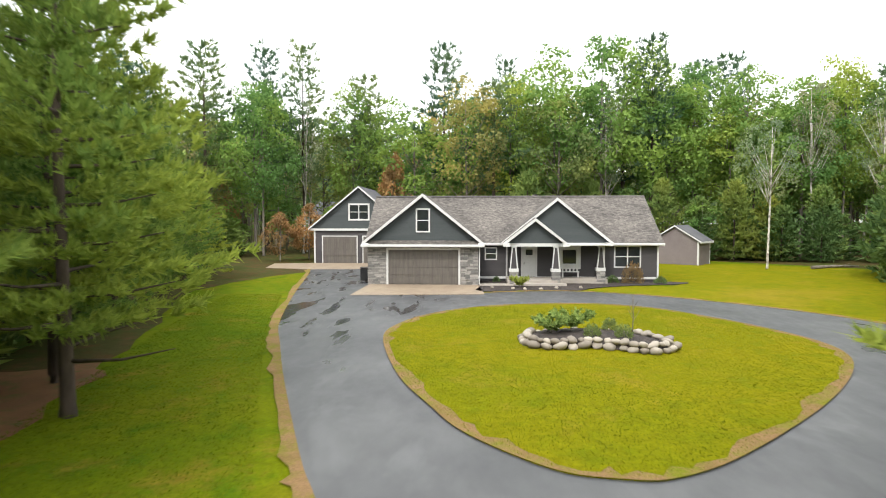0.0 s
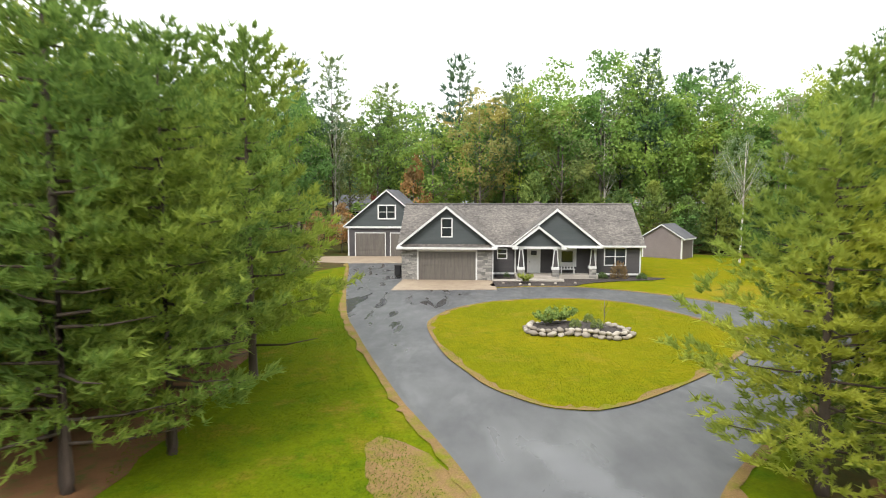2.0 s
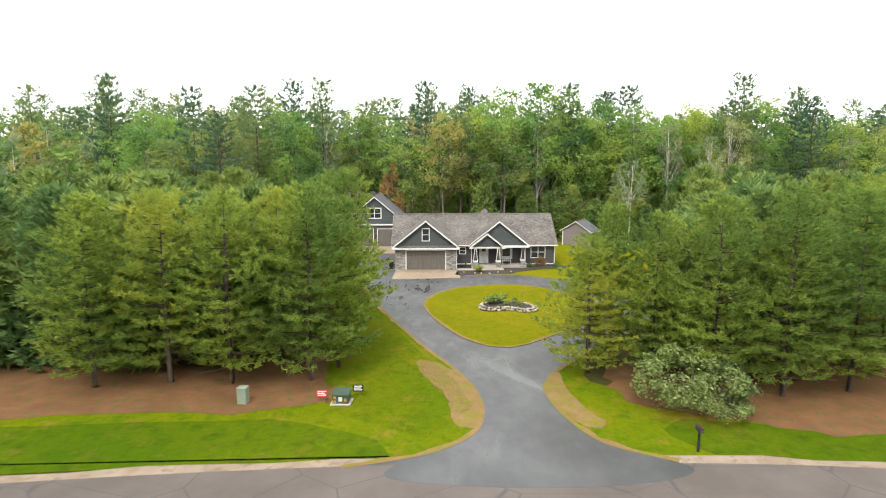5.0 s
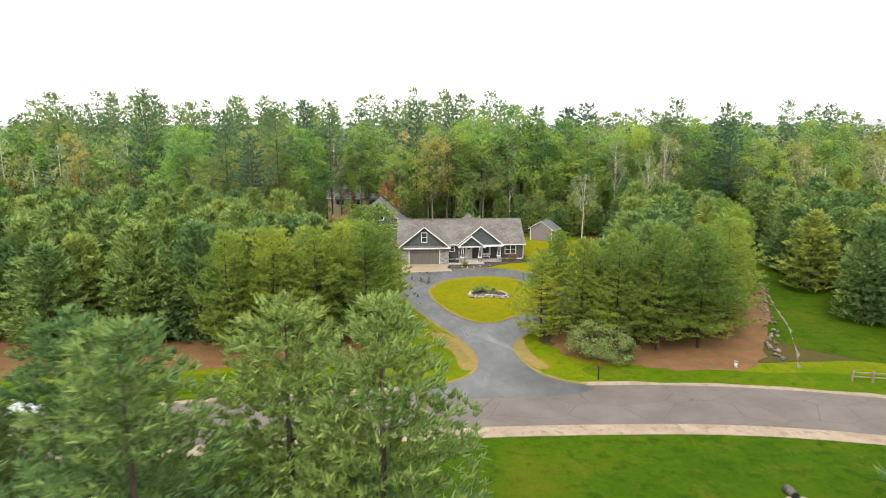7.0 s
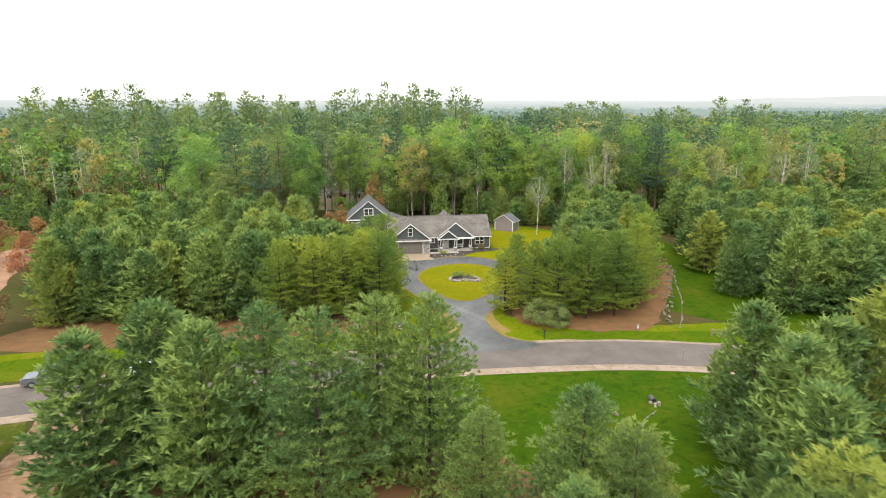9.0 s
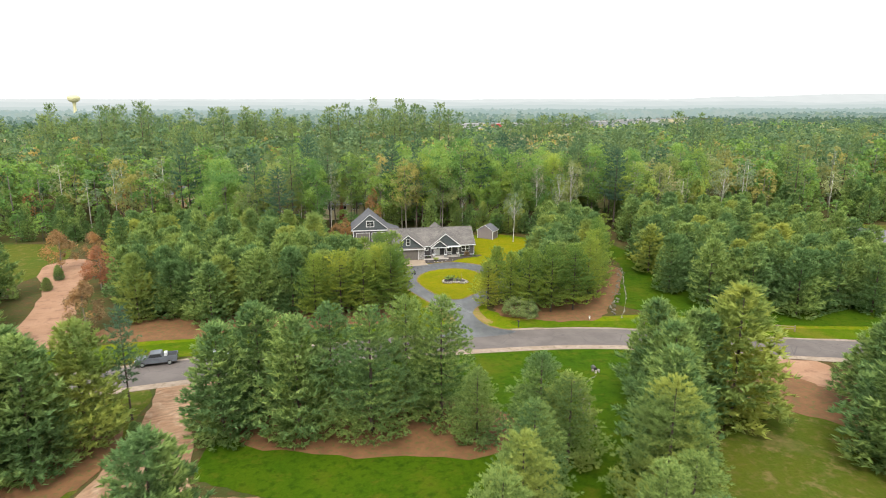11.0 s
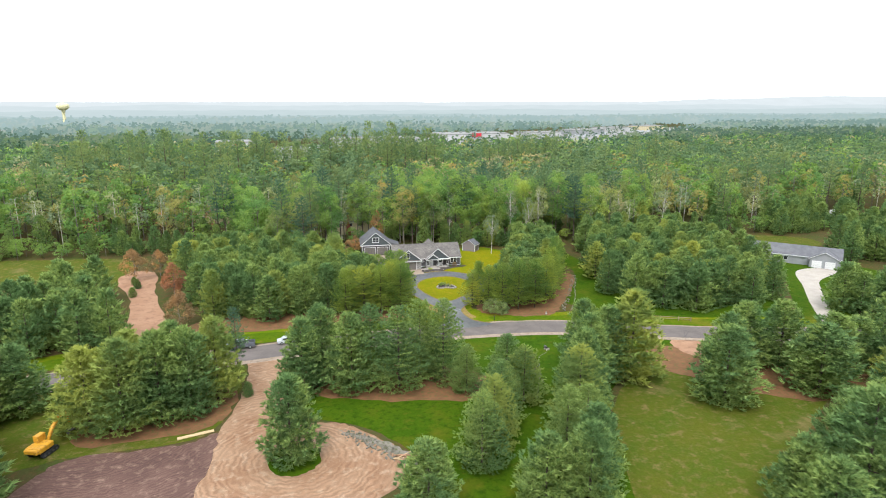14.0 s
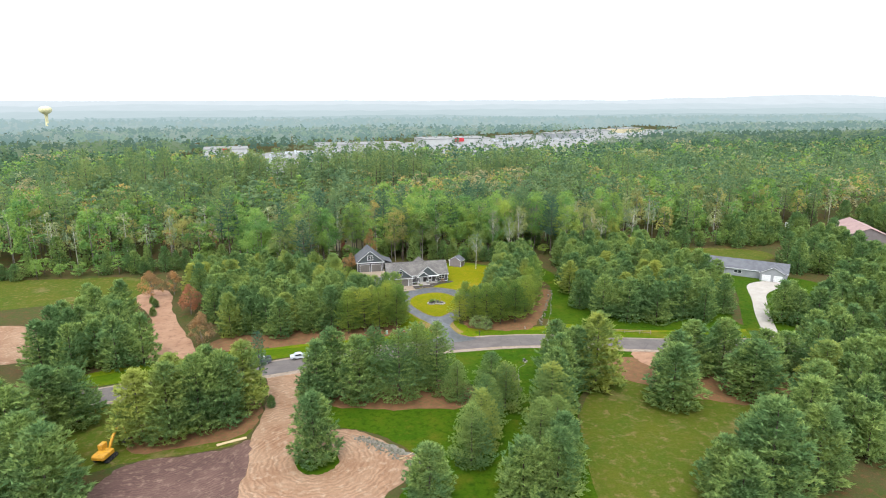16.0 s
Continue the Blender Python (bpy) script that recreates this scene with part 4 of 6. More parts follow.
def leaves(pos, normal, length, width, rng, loose=0.45):
    """Kite-shaped leaves lying loosely across the given normals: arrays of corners and faces."""
    n = len(pos)
    normal = unit(normal + rng.normal(0, loose, (n, 3)))
    along = unit(np.cross(normal, rng.normal(size=(n, 3))))
    side = np.cross(normal, along)
    l, w = length[:, None] * 0.5, width[:, None]
    v = np.stack([pos - along * l, pos + side * w, pos + along * l, pos - side * w], 1).reshape(-1, 3)
    return v, np.arange(4 * n).reshape(-1, 4)


def blades(pos, dirs, length, width, rng):
    """Thin kite-shaped blades at pos, pointing along dirs: arrays of corners and faces."""
    n = len(pos)
    side = unit(np.cross(dirs, rng.normal(size=(n, 3))))
    l, w = length[:, None], width[:, None]
    v = np.stack([pos, pos + dirs * l * 0.55 + side * w, pos + dirs * l, pos + dirs * l * 0.55 - side * w], 1).reshape(-1, 3)
    return v, np.arange(4 * n).reshape(-1, 4)


def needles(pos, dirs, length, width, rng, up=0.0):
    """Narrow triangles that taper from pos along dirs; up > 0 turns their faces to the sky."""
    n = len(pos)
    side = unit(np.cross(dirs, rng.normal(size=(n, 3)) + np.array([0, 0, up])))
    l, w = length[:, None], width[:, None]
    v = np.stack([pos - side * w, pos + side * w, pos + dirs * l], 1).reshape(-1, 3)
    return v, np.arange(3 * n).reshape(-1, 3)


def quad_mesh(name, v, f, material):
    me = bpy.data.meshes.new(name)
    me.vertices.add(len(v))
    me.vertices.foreach_set("co", np.ascontiguousarray(v, dtype=np.float32).ravel())
    k = f.shape[1]
    me.loops.add(f.size)
    me.loops.foreach_set("vertex_index", np.ascontiguousarray(f, dtype=np.int32).ravel())
    me.polygons.add(len(f))
    me.polygons.foreach_set("loop_start", np.arange(0, f.size, k, dtype=np.int32))
    me.materials.append(material)
    me.update(calc_edges=True)
    return me


def pine_crown(rng, H, R, start, gap, arms, shoots, per, size, width, power=0.62, ragged=0.16, steep=0.75, spread=0.72):
    """Needles of a pine: whorls of flat, fan-shaped boughs with upturned tufted ends, and a brushy leader."""
    P, D = [], []
    z = start * H
    while z < H - 0.3:
        u = (z / H - start) / (1 - start)
        reach = R * (1 - u) ** power * min(1.0, 0.72 + 1.6 * u)
        nb = int(rng.integers(arms - 1, arms + 2))
        a0 = rng.uniform(0, 6.28)
        whorl = rng.uniform(0.88, 1.1)
        for b in range(nb):
            a = a0 + 6.28 * b / nb + rng.normal(0, 0.2)
            L = max(0.4 if H < 20 else 1.5, reach * whorl * rng.uniform(1 - 1.7 * ragged, 1 + ragged))
            k = max(3, int(shoots * (L / R) ** 1.25))
            s = 0.14 + 0.86 * rng.random(k) ** 0.75
            s[0] = 1.0
            fan = L * spread * (s - 0.05) * np.sqrt(np.clip(1.12 - s, 0.02, 1))
            lat = rng.uniform(-1, 1, k) * fan
            rad = np.sqrt(np.maximum((L * s) ** 2 - lat ** 2 * 0.6, 0.01))
            slope = -0.10 + steep * u + rng.normal(0, 0.05)
            zz = z + slope * rad + 0.16 * L * (s ** 4) + rng.normal(0, 0.05, k)
            ca, sa = math.cos(a), math.sin(a)
            P.append(np.stack([ca * rad - sa * lat, sa * rad + ca * lat, zz], 1))
            turn = lat / L * 1.6
            D.append(np.stack([np.cos(a + turn), np.sin(a + turn), 0.35 + 0.8 * u + 0.5 * s ** 3], 1))
        z += H * gap * rng.uniform(0.88, 1.15) * (1 - 0.35 * u)
    n = 10
    P.append(np.stack([rng.normal(0, 0.05, n), rng.normal(0, 0.05, n), np.linspace(H * (0.93 if H < 20 else 0.975), H, n)], 1))
    D.append(np.tile([0, 0, 1.0], (n, 1)))
    P, D = np.concatenate(P), unit(np.concatenate(D))
    P, D = np.repeat(P, per, 0), np.repeat(D, per, 0)
    D = unit(D + rng.normal(0, 0.5, D.shape))
    n = len(P)
    P = P + rng.normal(0, size * 0.16, P.shape) * np.array([1, 1, 0.6])
    return needles(P, D, size * rng.uniform(0.7, 1.3, n), width * rng.uniform(0.7, 1.3, n), rng, 0.9)


def join_tubes(bm, tubes):
    for t in tubes:
        me = bpy.data.meshes.new("tmp")
        t.to_mesh(me)
        t.free()
        bm.from_mesh(me)
        bpy.data.meshes.remove(me)
    return bm


def pine_wood(rng, H, R, start, r0, boughs):
    """Trunk and bare inner boughs as one mesh."""
    bm = tube([(0, 0, -0.15), (0, 0, 0.3), (rng.normal(0, 0.05), rng.normal(0, 0.05), H * 0.5), (0, 0, H * 0.97)], [r0 * 1.35, r0, r0 * 0.62, 0.02], 7)
    limbs = []
    for i in range(boughs):
        z = H * (start + (0.87 - start) * i / boughs)
        a = rng.uniform(0, 6.28)
        L = R * 0.7 * (1 - z / H) ** 0.6
        limbs.append(tube([(0, 0, z), (L * 0.5 * math.cos(a), L * 0.5 * math.sin(a), z + 0.05), (L * math.cos(a), L * math.sin(a), z + 0.12 * L)], [0.05, 0.03, 0.01], 4))
    return join_tubes(bm, limbs)


def leafy_crown(rng, H, R, start, clumps, per, size, puff=0.30, taper=0.5):
    """Leaves of a broadleaf tree: rounded puffs of leaves set over an uneven crown."""
    C, lob = [], rng.uniform(0, 6.28, 3)
    while len(C) < clumps:
        q = unit(rng.normal(0, 1, 3)) * rng.uniform(0.45, 1.0) ** 0.5
        u = (q[2] + 1) / 2
        a = math.atan2(q[1], q[0])
        k = (1 + 0.16 * math.sin(2 * a + lob[0]) + 0.12 * math.sin(3 * a + lob[1])) * (1.0 - taper * max(0, u - 0.35))
        C.append([q[0] * R * k, q[1] * R * k, H * (start + (1 - start) * (0.04 + 0.9 * u))])
    C = np.array(C)
    mid = np.array([0, 0, H * (start + (1 - start) * 0.4)])
    d = unit(rng.normal(0, 1, (clumps * per, 3)) + np.repeat(unit(C - mid), per, 0) * 0.7 + [0, 0, 0.45])
    rc = np.repeat(R * puff * rng.uniform(0.65, 1.3, (clumps, 1)), per, 0)
    P = np.repeat(C, per, 0) + d * rc * rng.uniform(0.55, 1.08, (len(d), 1)) * np.array([1, 1, 0.8])
    n = len(P)
    return leaves(P, d + [0, 0, 0.35], size * rng.uniform(0.7, 1.4, n), size * rng.uniform(0.32, 0.5, n), rng, 0.9), C


def leafy_wood(rng, H, R, r0, C, limbs=9):
    lean = rng.normal(0, 0.25, 2)
    bm = tube([(0, 0, -0.15), (0, 0, 0.3), (lean[0], lean[1], H * 0.45), (lean[0] * 1.4, lean[1] * 1.4, H * 0.9)], [r0 * 1.3, r0, r0 * 0.7, 0.03], 7)
    arms = []
    for c in C[:limbs]:
        z = max(H * 0.2, min(c[2] * 0.72, H * 0.75))
        s = z / H
        b = (lean[0] * s * 1.5, lean[1] * s * 1.5, z)
        arms.append(tube([b, ((b[0] + c[0]) / 2, (b[1] + c[1]) / 2, (z + c[2]) / 2 - 0.2), tuple(c)], [r0 * 0.4, r0 * 0.25, 0.015], 4))
    return join_tubes(bm, arms)


KINDS = {}


def add_kind(key, wood, crown, height):
    KINDS.setdefault(key, []).append((wood, crown, height))


def build_kinds():
    def pine_kind(key, seeds, H, R, start, r0, boughs, mat, *shape, **more):
        for i in seeds:
            rng = np.random.default_rng(i)
            v, f = pine_crown(rng, H, R, start + 0.012 * (i % 5), *shape, **more)
            add_kind(key, mesh_of(pine_wood(rng, H, R, 0.1, r0, boughs), "trunk", M["bark"]), quad_mesh("crown", v, f, M[mat]), H)

    pine_kind("pine_near", range(10, 15), 12, 3.9, 0.12, 0.17, 34, "pinefresh", 0.056, 6, 36, 11, 0.31, 0.036, power=0.55, ragged=0.2)
    pine_kind("pine_fine", range(15, 18), 12, 3.9, 0.02, 0.17, 8, "pine", 0.06, 8, 32, 12, 0.29, 0.038, ragged=0.12)
    pine_kind("pine_mid", range(20, 25), 12, 3.9, 0.02, 0.17, 5, "pine", 0.064, 8, 20, 7, 0.5, 0.10, ragged=0.12)
    pine_kind("pine", range(30, 35), 12, 3.9, 0.02, 0.17, 3, "pine", 0.068, 8, 14, 5, 0.62, 0.14, ragged=0.13)
    pine_kind("tall_pine", range(50, 55), 24, 4.2, 0.36, 0.26, 14, "pinedark", 0.05, 5, 17, 7, 0.6, 0.075, power=0.45, ragged=0.32, steep=0.5, spread=0.75)

    def leafy_kind(key, seeds, H, R, start, clumps, per, size, bark, r0, limbs, mat, **more):
        for i in seeds:
            rng = np.random.default_rng(i)
            (v, f), C = leafy_crown(rng, H, R, start, clumps, per, size, **more)
            add_kind(key, mesh_of(leafy_wood(rng, H, R, r0, C, limbs), "trunk", M[bark]), quad_mesh("crown", v, f, M[mat]), H)

    leafy_kind("leafy", range(70, 75), 17, 3.8, 0.24, 74, 62, 0.29, "greybark", 0.16, 9, "leaf", puff=0.33)
    leafy_kind("olive", range(80, 83), 17, 3.8, 0.28, 66, 54, 0.28, "greybark", 0.15, 12, "leafolive", puff=0.32)
    leafy_kind("pale_leafy", range(90, 94), 16, 2.6, 0.42, 46, 34, 0.22, "birch", 0.13, 16, "leafpale", puff=0.33, taper=0.3)
    leafy_kind("rusty", range(110, 112), 9, 3.0, 0.08, 70, 50, 0.27, "greybark", 0.12, 9, "rust", puff=0.3, taper=1.1)
    leafy_kind("bush", range(120, 122), 3.2, 2.2, 0.02, 70, 70, 0.14, "greybark", 0.05, 14, "shrub", puff=0.26, taper=0.2)


def build_far_kinds():
    """Plainer versions for the joined woodland."""
    def trunk(h, r, mat):
        return mesh_of(tube([(0, 0, -0.15), (0, 0, h * 0.5), (0, 0, h * 0.95)], [r, r * 0.7, 0.03], 5), "trunk", M[mat])

    for i in range(3):
        rng = np.random.default_rng(210 + i)
        v, f = pine_crown(rng, 12, 3.9, 0.04, 0.075, 8, 9, 4, 0.8, 0.2)
        add_kind("pine_far", trunk(12, 0.18, "bark"), quad_mesh("crown", v, f, M["pine"]), 12)
        v, f = pine_crown(rng, 24, 4.2, 0.36, 0.056, 5, 12, 5, 0.75, 0.11, power=0.45, ragged=0.32, steep=0.5, spread=0.75)
        add_kind("tall_pine_far", trunk(24, 0.26, "bark"), quad_mesh("crown", v, f, M["pinedark"]), 24)
        for key, bark, mat in (("leafy_far", "greybark", "leaf"), ("olive_far", "greybark", "leafolive")):
            (v, f), C = leafy_crown(rng, 17, 3.8, 0.24, 40, 18, 0.62, 0.29)
            add_kind(key, trunk(17, 0.17, bark), quad_mesh("crown", v, f, M[mat]), 17)
        (v, f), C = leafy_crown(rng, 16, 2.6, 0.4, 30, 12, 0.5, 0.34, 0.3)
        add_kind("pale_leafy_far", trunk(16, 0.15, "birch"), quad_mesh("crown", v, f, M["leafpale"]), 16)
        (v, f), C = leafy_crown(rng, 9, 3.0, 0.2, 30, 14, 0.5, 0.3, 0.9)
        add_kind("rusty_far", trunk(9, 0.12, "greybark"), quad_mesh("crown", v, f, M["rust"]), 9)


build_kinds()
build_far_kinds()
TREE_TAGS = {
    "pine_near": ("pine_tree", "young white pine with soft green needles", "pine tree"),
    "pine_fine": ("pine_tree", "conical green pine with soft tiered boughs", "pine tree"),
    "pine_mid": ("pine_tree", "conical green pine with tiered boughs by the road", "pine tree"),
    "pine": ("pine_tree", "dense green young pine in a plantation", "pine tree"),
    "tall_pine": ("tall_pine_tree", "tall dark pine with a bare lower trunk", "pine tree"),
    "leafy": ("broadleaf_tree", "broadleaf tree in fresh green spring leaf", "tree"),
    "olive": ("broadleaf_tree", "broadleaf tree in yellow-olive young leaf", "tree"),
    "pale_leafy": ("birch_tree", "slender pale-barked tree with thin budding leaves", "tree"),
    "rusty": ("rusty_tree", "small tree with rusty orange young leaves", "tree"),
    "bush": ("bush", "grey-green spreading bush on the verge", "bush"),
}
PLANTED = []
tree_rng = random.Random(5)


BAKED = {}


def bake(kind, x, y, h, r):
    """Adds a tree to the joined mass of far trees."""
    wood, crown, h0 = tree_rng.choice(KINDS[kind + "_far"])
    s, w, a = h / h0, r / BASE_R[kind], tree_rng.uniform(0, 6.28)
    for me in (wood, crown):
        v = np.empty(len(me.vertices) * 3, np.float32)
        me.vertices.foreach_get("co", v)
        v = v.reshape(-1, 3)
        c, q = math.cos(a), math.sin(a)
        v = np.stack([(v[:, 0] * c - v[:, 1] * q) * w + x, (v[:, 0] * q + v[:, 1] * c) * w + y, v[:, 2] * s - 0.05], 1)
        BAKED.setdefault(me.materials[0].name, []).append((v, me))
    PLANTED.append((x, y))


def pour_baked():
    labels = {"pine_needles": "green needles of massed young pines", "dark_pine_needles": "dark needles of massed tall pines", "spring_leaves": "fresh green leaves of massed woodland", "olive_spring_leaves": "yellow-olive leaves of massed woodland", "pale_budding_leaves": "thin pale leaves of massed woodland", "rusty_young_leaves": "rusty young leaves in the woodland", "pine_bark": "bare pine trunks in the woodland", "grey_bark": "grey trunks in the woodland", "birch_bark": "pale birch trunks in the woodland"}
    for name, items in BAKED.items():
        V, starts, idx, base, at = [], [], [], 0, 0
        for v, me in items:
            loops = np.empty(len(me.loops), np.int32)
            me.loops.foreach_get("vertex_index", loops)
            ls = np.empty(len(me.polygons), np.int32)
            me.polygons.foreach_get("loop_start", ls)
            V.append(v)
            idx.append(loops + base)
            starts.append(ls + at)
            base += len(v)
            at += len(loops)
        me = bpy.data.meshes.new("woodland")
        V, idx, starts = np.concatenate(V), np.concatenate(idx), np.concatenate(starts)
        me.vertices.add(len(V))
        me.vertices.foreach_set("co", V.astype(np.float32).ravel())
        me.loops.add(len(idx))
        me.loops.foreach_set("vertex_index", idx)
        me.polygons.add(len(starts))
        me.polygons.foreach_set("loop_start", starts)
        me.materials.append(bpy.data.materials[name])
        me.update(calc_edges=True)
        tagged(new("woodland", me), labels[name], "woods", kind="stuff")


BASE_R = {"pine_near": 3.9, "pine_mid": 3.9, "pine_fine": 3.9, "pine": 3.9, "tall_pine": 4.2, "leafy": 4.0, "olive": 4.0, "pale_leafy": 2.8, "rusty": 3.2, "bush": 2.2}


def plant(kind, x, y, h, r=None, group=""):
    wood, crown, h0 = tree_rng.choice(KINDS[kind])
    name, label, cat = TREE_TAGS[kind]
    s = h / h0
    base_r = BASE_R[kind]
    w = r / base_r if r else s * tree_rng.uniform(0.9, 1.1)
    top = thing(name, label, cat, Matrix.LocRotScale((x, y, -0.05), Euler((0, 0, tree_rng.uniform(0, 6.28))), (w, w, s)), group)
    for nm, me in (("trunk", wood), ("crown", crown)):
        ob = new(nm, me)
        ob.parent = top
    PLANTED.append((x, y))


def inside(p, poly):
    c, n = False, len(poly)
    for i in range(n):
        (x0, y0), (x1, y1) = poly[i], poly[(i + 1) % n]
        if (y0 > p[1]) != (y1 > p[1]) and p[0] < (x1 - x0) * (p[1] - y0) / (y1 - y0) + x0:
            c = not c
    return c


def fill(poly, gap, chooser, seed, clear=(), far=False):
    rnd = random.Random(seed)
    xs, ys = [p[0] for p in poly], [p[1] for p in poly]
    y = min(ys)
    while y < max(ys):
        x = min(xs)
        while x < max(xs):
            p = (x + rnd.uniform(-0.4, 0.4) * gap, y + rnd.uniform(-0.4, 0.4) * gap)
            if inside(p, poly) and all((p[0] - q[0]) ** 2 + (p[1] - q[1]) ** 2 > (gap * 0.55) ** 2 for q in PLANTED) and not any(inside(p, c) for c in clear):
                kind, h, r = chooser(rnd)
                (bake if far else plant)(kind, p[0], p[1], h, r)
            x += gap
        y += gap * 0.87


# single pines round the drive and the road
for x, y, h, r in [(-3.6, -28.8, 13.4, 3.6), (-5.9, -26.0, 12.6, 3.3), (-6.0, -33.0, 12.2, 3.3), (-9.5, -39.0, 12.4, 3.6), (-4.6, -38.4, 12.6, 3.8), (-3.2, -36.0, 11.5, 3.3), (-7.2, -35.4, 12.2, 3.4), (-8.6, -21.5, 10.8, 3.2), (-10.2, -16, 9.4, 3.0), (-11.8, -12.2, 8.4, 2.8), (-12.4, -7.6, 7.8, 2.6), (-13.4, -2.4, 7.4, 2.5), (-15, 3, 7.2, 2.5), (-13.6, -38.6, 12.4, 3.6), (-18, -39.4, 12, 3.6),
                   (13.7, -37.2, 9.2, 3.1), (15.8, -34.8, 11.0, 2.9), (17.6, -38.6, 10.8, 3.0), (20.4, -41.0, 12.0, 3.2), (24.5, -41.6, 12.6, 3.6), (29, -41.0, 12.4, 3.8), (33.0, -38, 12.6, 3.8), (37, -31.5, 13, 3.8), (41, -23, 12.5, 3.6), (44.5, -14.5, 12, 3.6)]:
    plant("pine_near", x, y, h, r * 1.12, "pines by the drive")
for x, y, h, r in [(-28.1, -99.5, 12.8, 3.9), (-59.9, -84.8, 13.4, 4.3), (-54.6, -85.6, 14.6, 4.5), (-49.6, -83.2, 14.8, 4.3), (-45.2, -82, 14.6, 4.2), (-41.6, -77.5, 14.5, 3.8), (-55, -79, 13.5, 4.2), (-48.5, -77.5, 14, 4.2),
                   (-27.0, -77.4, 13.2, 3.9), (-23.6, -71.0, 13.4, 4.0), (-18.4, -78.2, 13.8, 4.2), (-14.6, -73.5, 13.8, 4.0), (-10.0, -79.0, 14.8, 4.5), (-5.4, -74.6, 14.6, 4.2), (-1.4, -77.0, 14.9, 4.2), (1.8, -82.7, 8.5, 2.8),
                   (8.6, -84.6, 10.6, 3.6), (10.6, -88.5, 10, 3.3), (-1.4, -106.4, 11.4, 3.3), (1.6, -101.5, 11.4, 3.4), (4.6, -95, 10.5, 3.3), (16.4, -98.6, 13.6, 4.2), (19.4, -93.4, 13.8, 4.0), (23.5, -86, 13.6, 4.2), (28.4, -82.4, 13.6, 4.2), (33.2, -83.2, 16.4, 5.2), (26.5, -76.5, 13, 3.8), (10.4, -108.4, 11.9, 3.6), (14.9, -105, 10.2, 3.5), (4.0, -117.9, 10.8, 3.8), (9.4, -118.6, 12.3, 3.4), (13, -112.5, 11, 3.5),
                   (45.2, -94.6, 13.0, 5.0), (58.1, -81.5, 12.3, 4.6), (65.5, -82.6, 12.4, 4.8), (52.5, -84.5, 11.5, 4.2), (64.1, -94.6, 12.2, 5.4), (80.1, -85.5, 9.5, 4.2), (78.5, -98.1, 12, 4.8), (72, -88, 11.5, 4.6), (41.5, -126.5, 17.2, 5.6), (35.5, -124.0, 10.5, 3.8), (53.3, -123.7, 13.5, 4.6), (47, -118.5, 13, 4.4), (60, -114, 13, 4.8), (33, -131, 12, 4.2), (68, -107, 12.5, 4.8),
                   (-78, -78.1, 12.8, 5.0), (-68.2, -105.1, 14.5, 5.0), (-74, -97, 13, 4.8), (-80, -88, 13.5, 5), (-86, -80, 12.5, 4.6), (-73.6, -76.5, 11.5, 4.2), (-10.4, -113.8, 9.3, 3.6), (-84, -100, 13, 5), (-78, -110, 13, 5)]:
    plant("pine_fine" if -16 < x < 17 and -112 < y < -60 else "pine_mid", x, y, h * 1.04, r * 1.36, "pines by the road")

pines = lambda rnd: ("pine", rnd.uniform(10.0, 13.0), rnd.uniform(3.8, 4.7))
BARN_YARD = [(190, -6), (236, -6), (236, 56), (190, 56)]
CLEAR = [[(-84, 16), (-68, 14), (-51, -38), (-54, -50), (-70, -48), (-86, 4)], [(-122, -10), (-92, -22), (-90, -44), (-122, -44)], [(-142, 36), (-86, 34), (-78, 10), (-84, -12), (-142, -4)]]
fill([(-15, 6), (-14, -6), (-12, -20), (-9, -34), (-14, -37), (-51, -39), (-54, -33), (-60, -18), (-66, -2), (-70, 14), (-46, 16), (-20, 12)], 4.9, pines, 1, CLEAR + [[(-19, -8), (-8, -8), (-8, 16), (-19, 16)]])
fill([(19, -37.5), (32, -36), (40, -24), (46, -10), (52, 6), (48, 16), (38, 8), (36, -4), (30, -14), (28, -24)], 4.8, pines, 2)
fill([(60, 6), (56, -12), (52, -28), (48.5, -42), (58, -48), (80, -55), (90, -52), (98, -38), (106, -22), (104, -6), (98, 14), (80, 22), (62, 20)], 6.0, pines, 3, CLEAR)
fill([(-90, -52), (-100, -44), (-90, -24), (-82, -8), (-74, -24), (-70, -38), (-66, -50), (-76, -53)], 5.4, pines, 4, CLEAR, True)
fill([(-150, -70), (-100, -50), (-100, -46), (-124, -30), (-150, -20)], 6.5, pines, 5, CLEAR, True)
fill([(-150, -90), (-96, -78), (-86, -84), (-90, -120), (-150, -130)], 6.0, pines, 6, (), True)
fill([(84, -76), (150, -78), (150, -130), (64, -120), (80, -100)], 6.0, pines, 7, (), True)
fill([(98, -58), (120, -50), (142, -38), (160, -36), (160, -66), (104, -66)], 6.0, pines, 8, (), True)
fill([(140, -16), (190, -30), (230, -10), (196, 20), (160, 2), (146, -8)], 6.5, pines, 9, [BARN_YARD], True)


fill([(150, 20), (190, 30), (184, 60), (150, 34)], 6.5, pines, 21, [BARN_YARD], True)
fill([(236, -30), (300, -20), (300, 60), (236, 60)], 7.0, pines, 22, (), True)


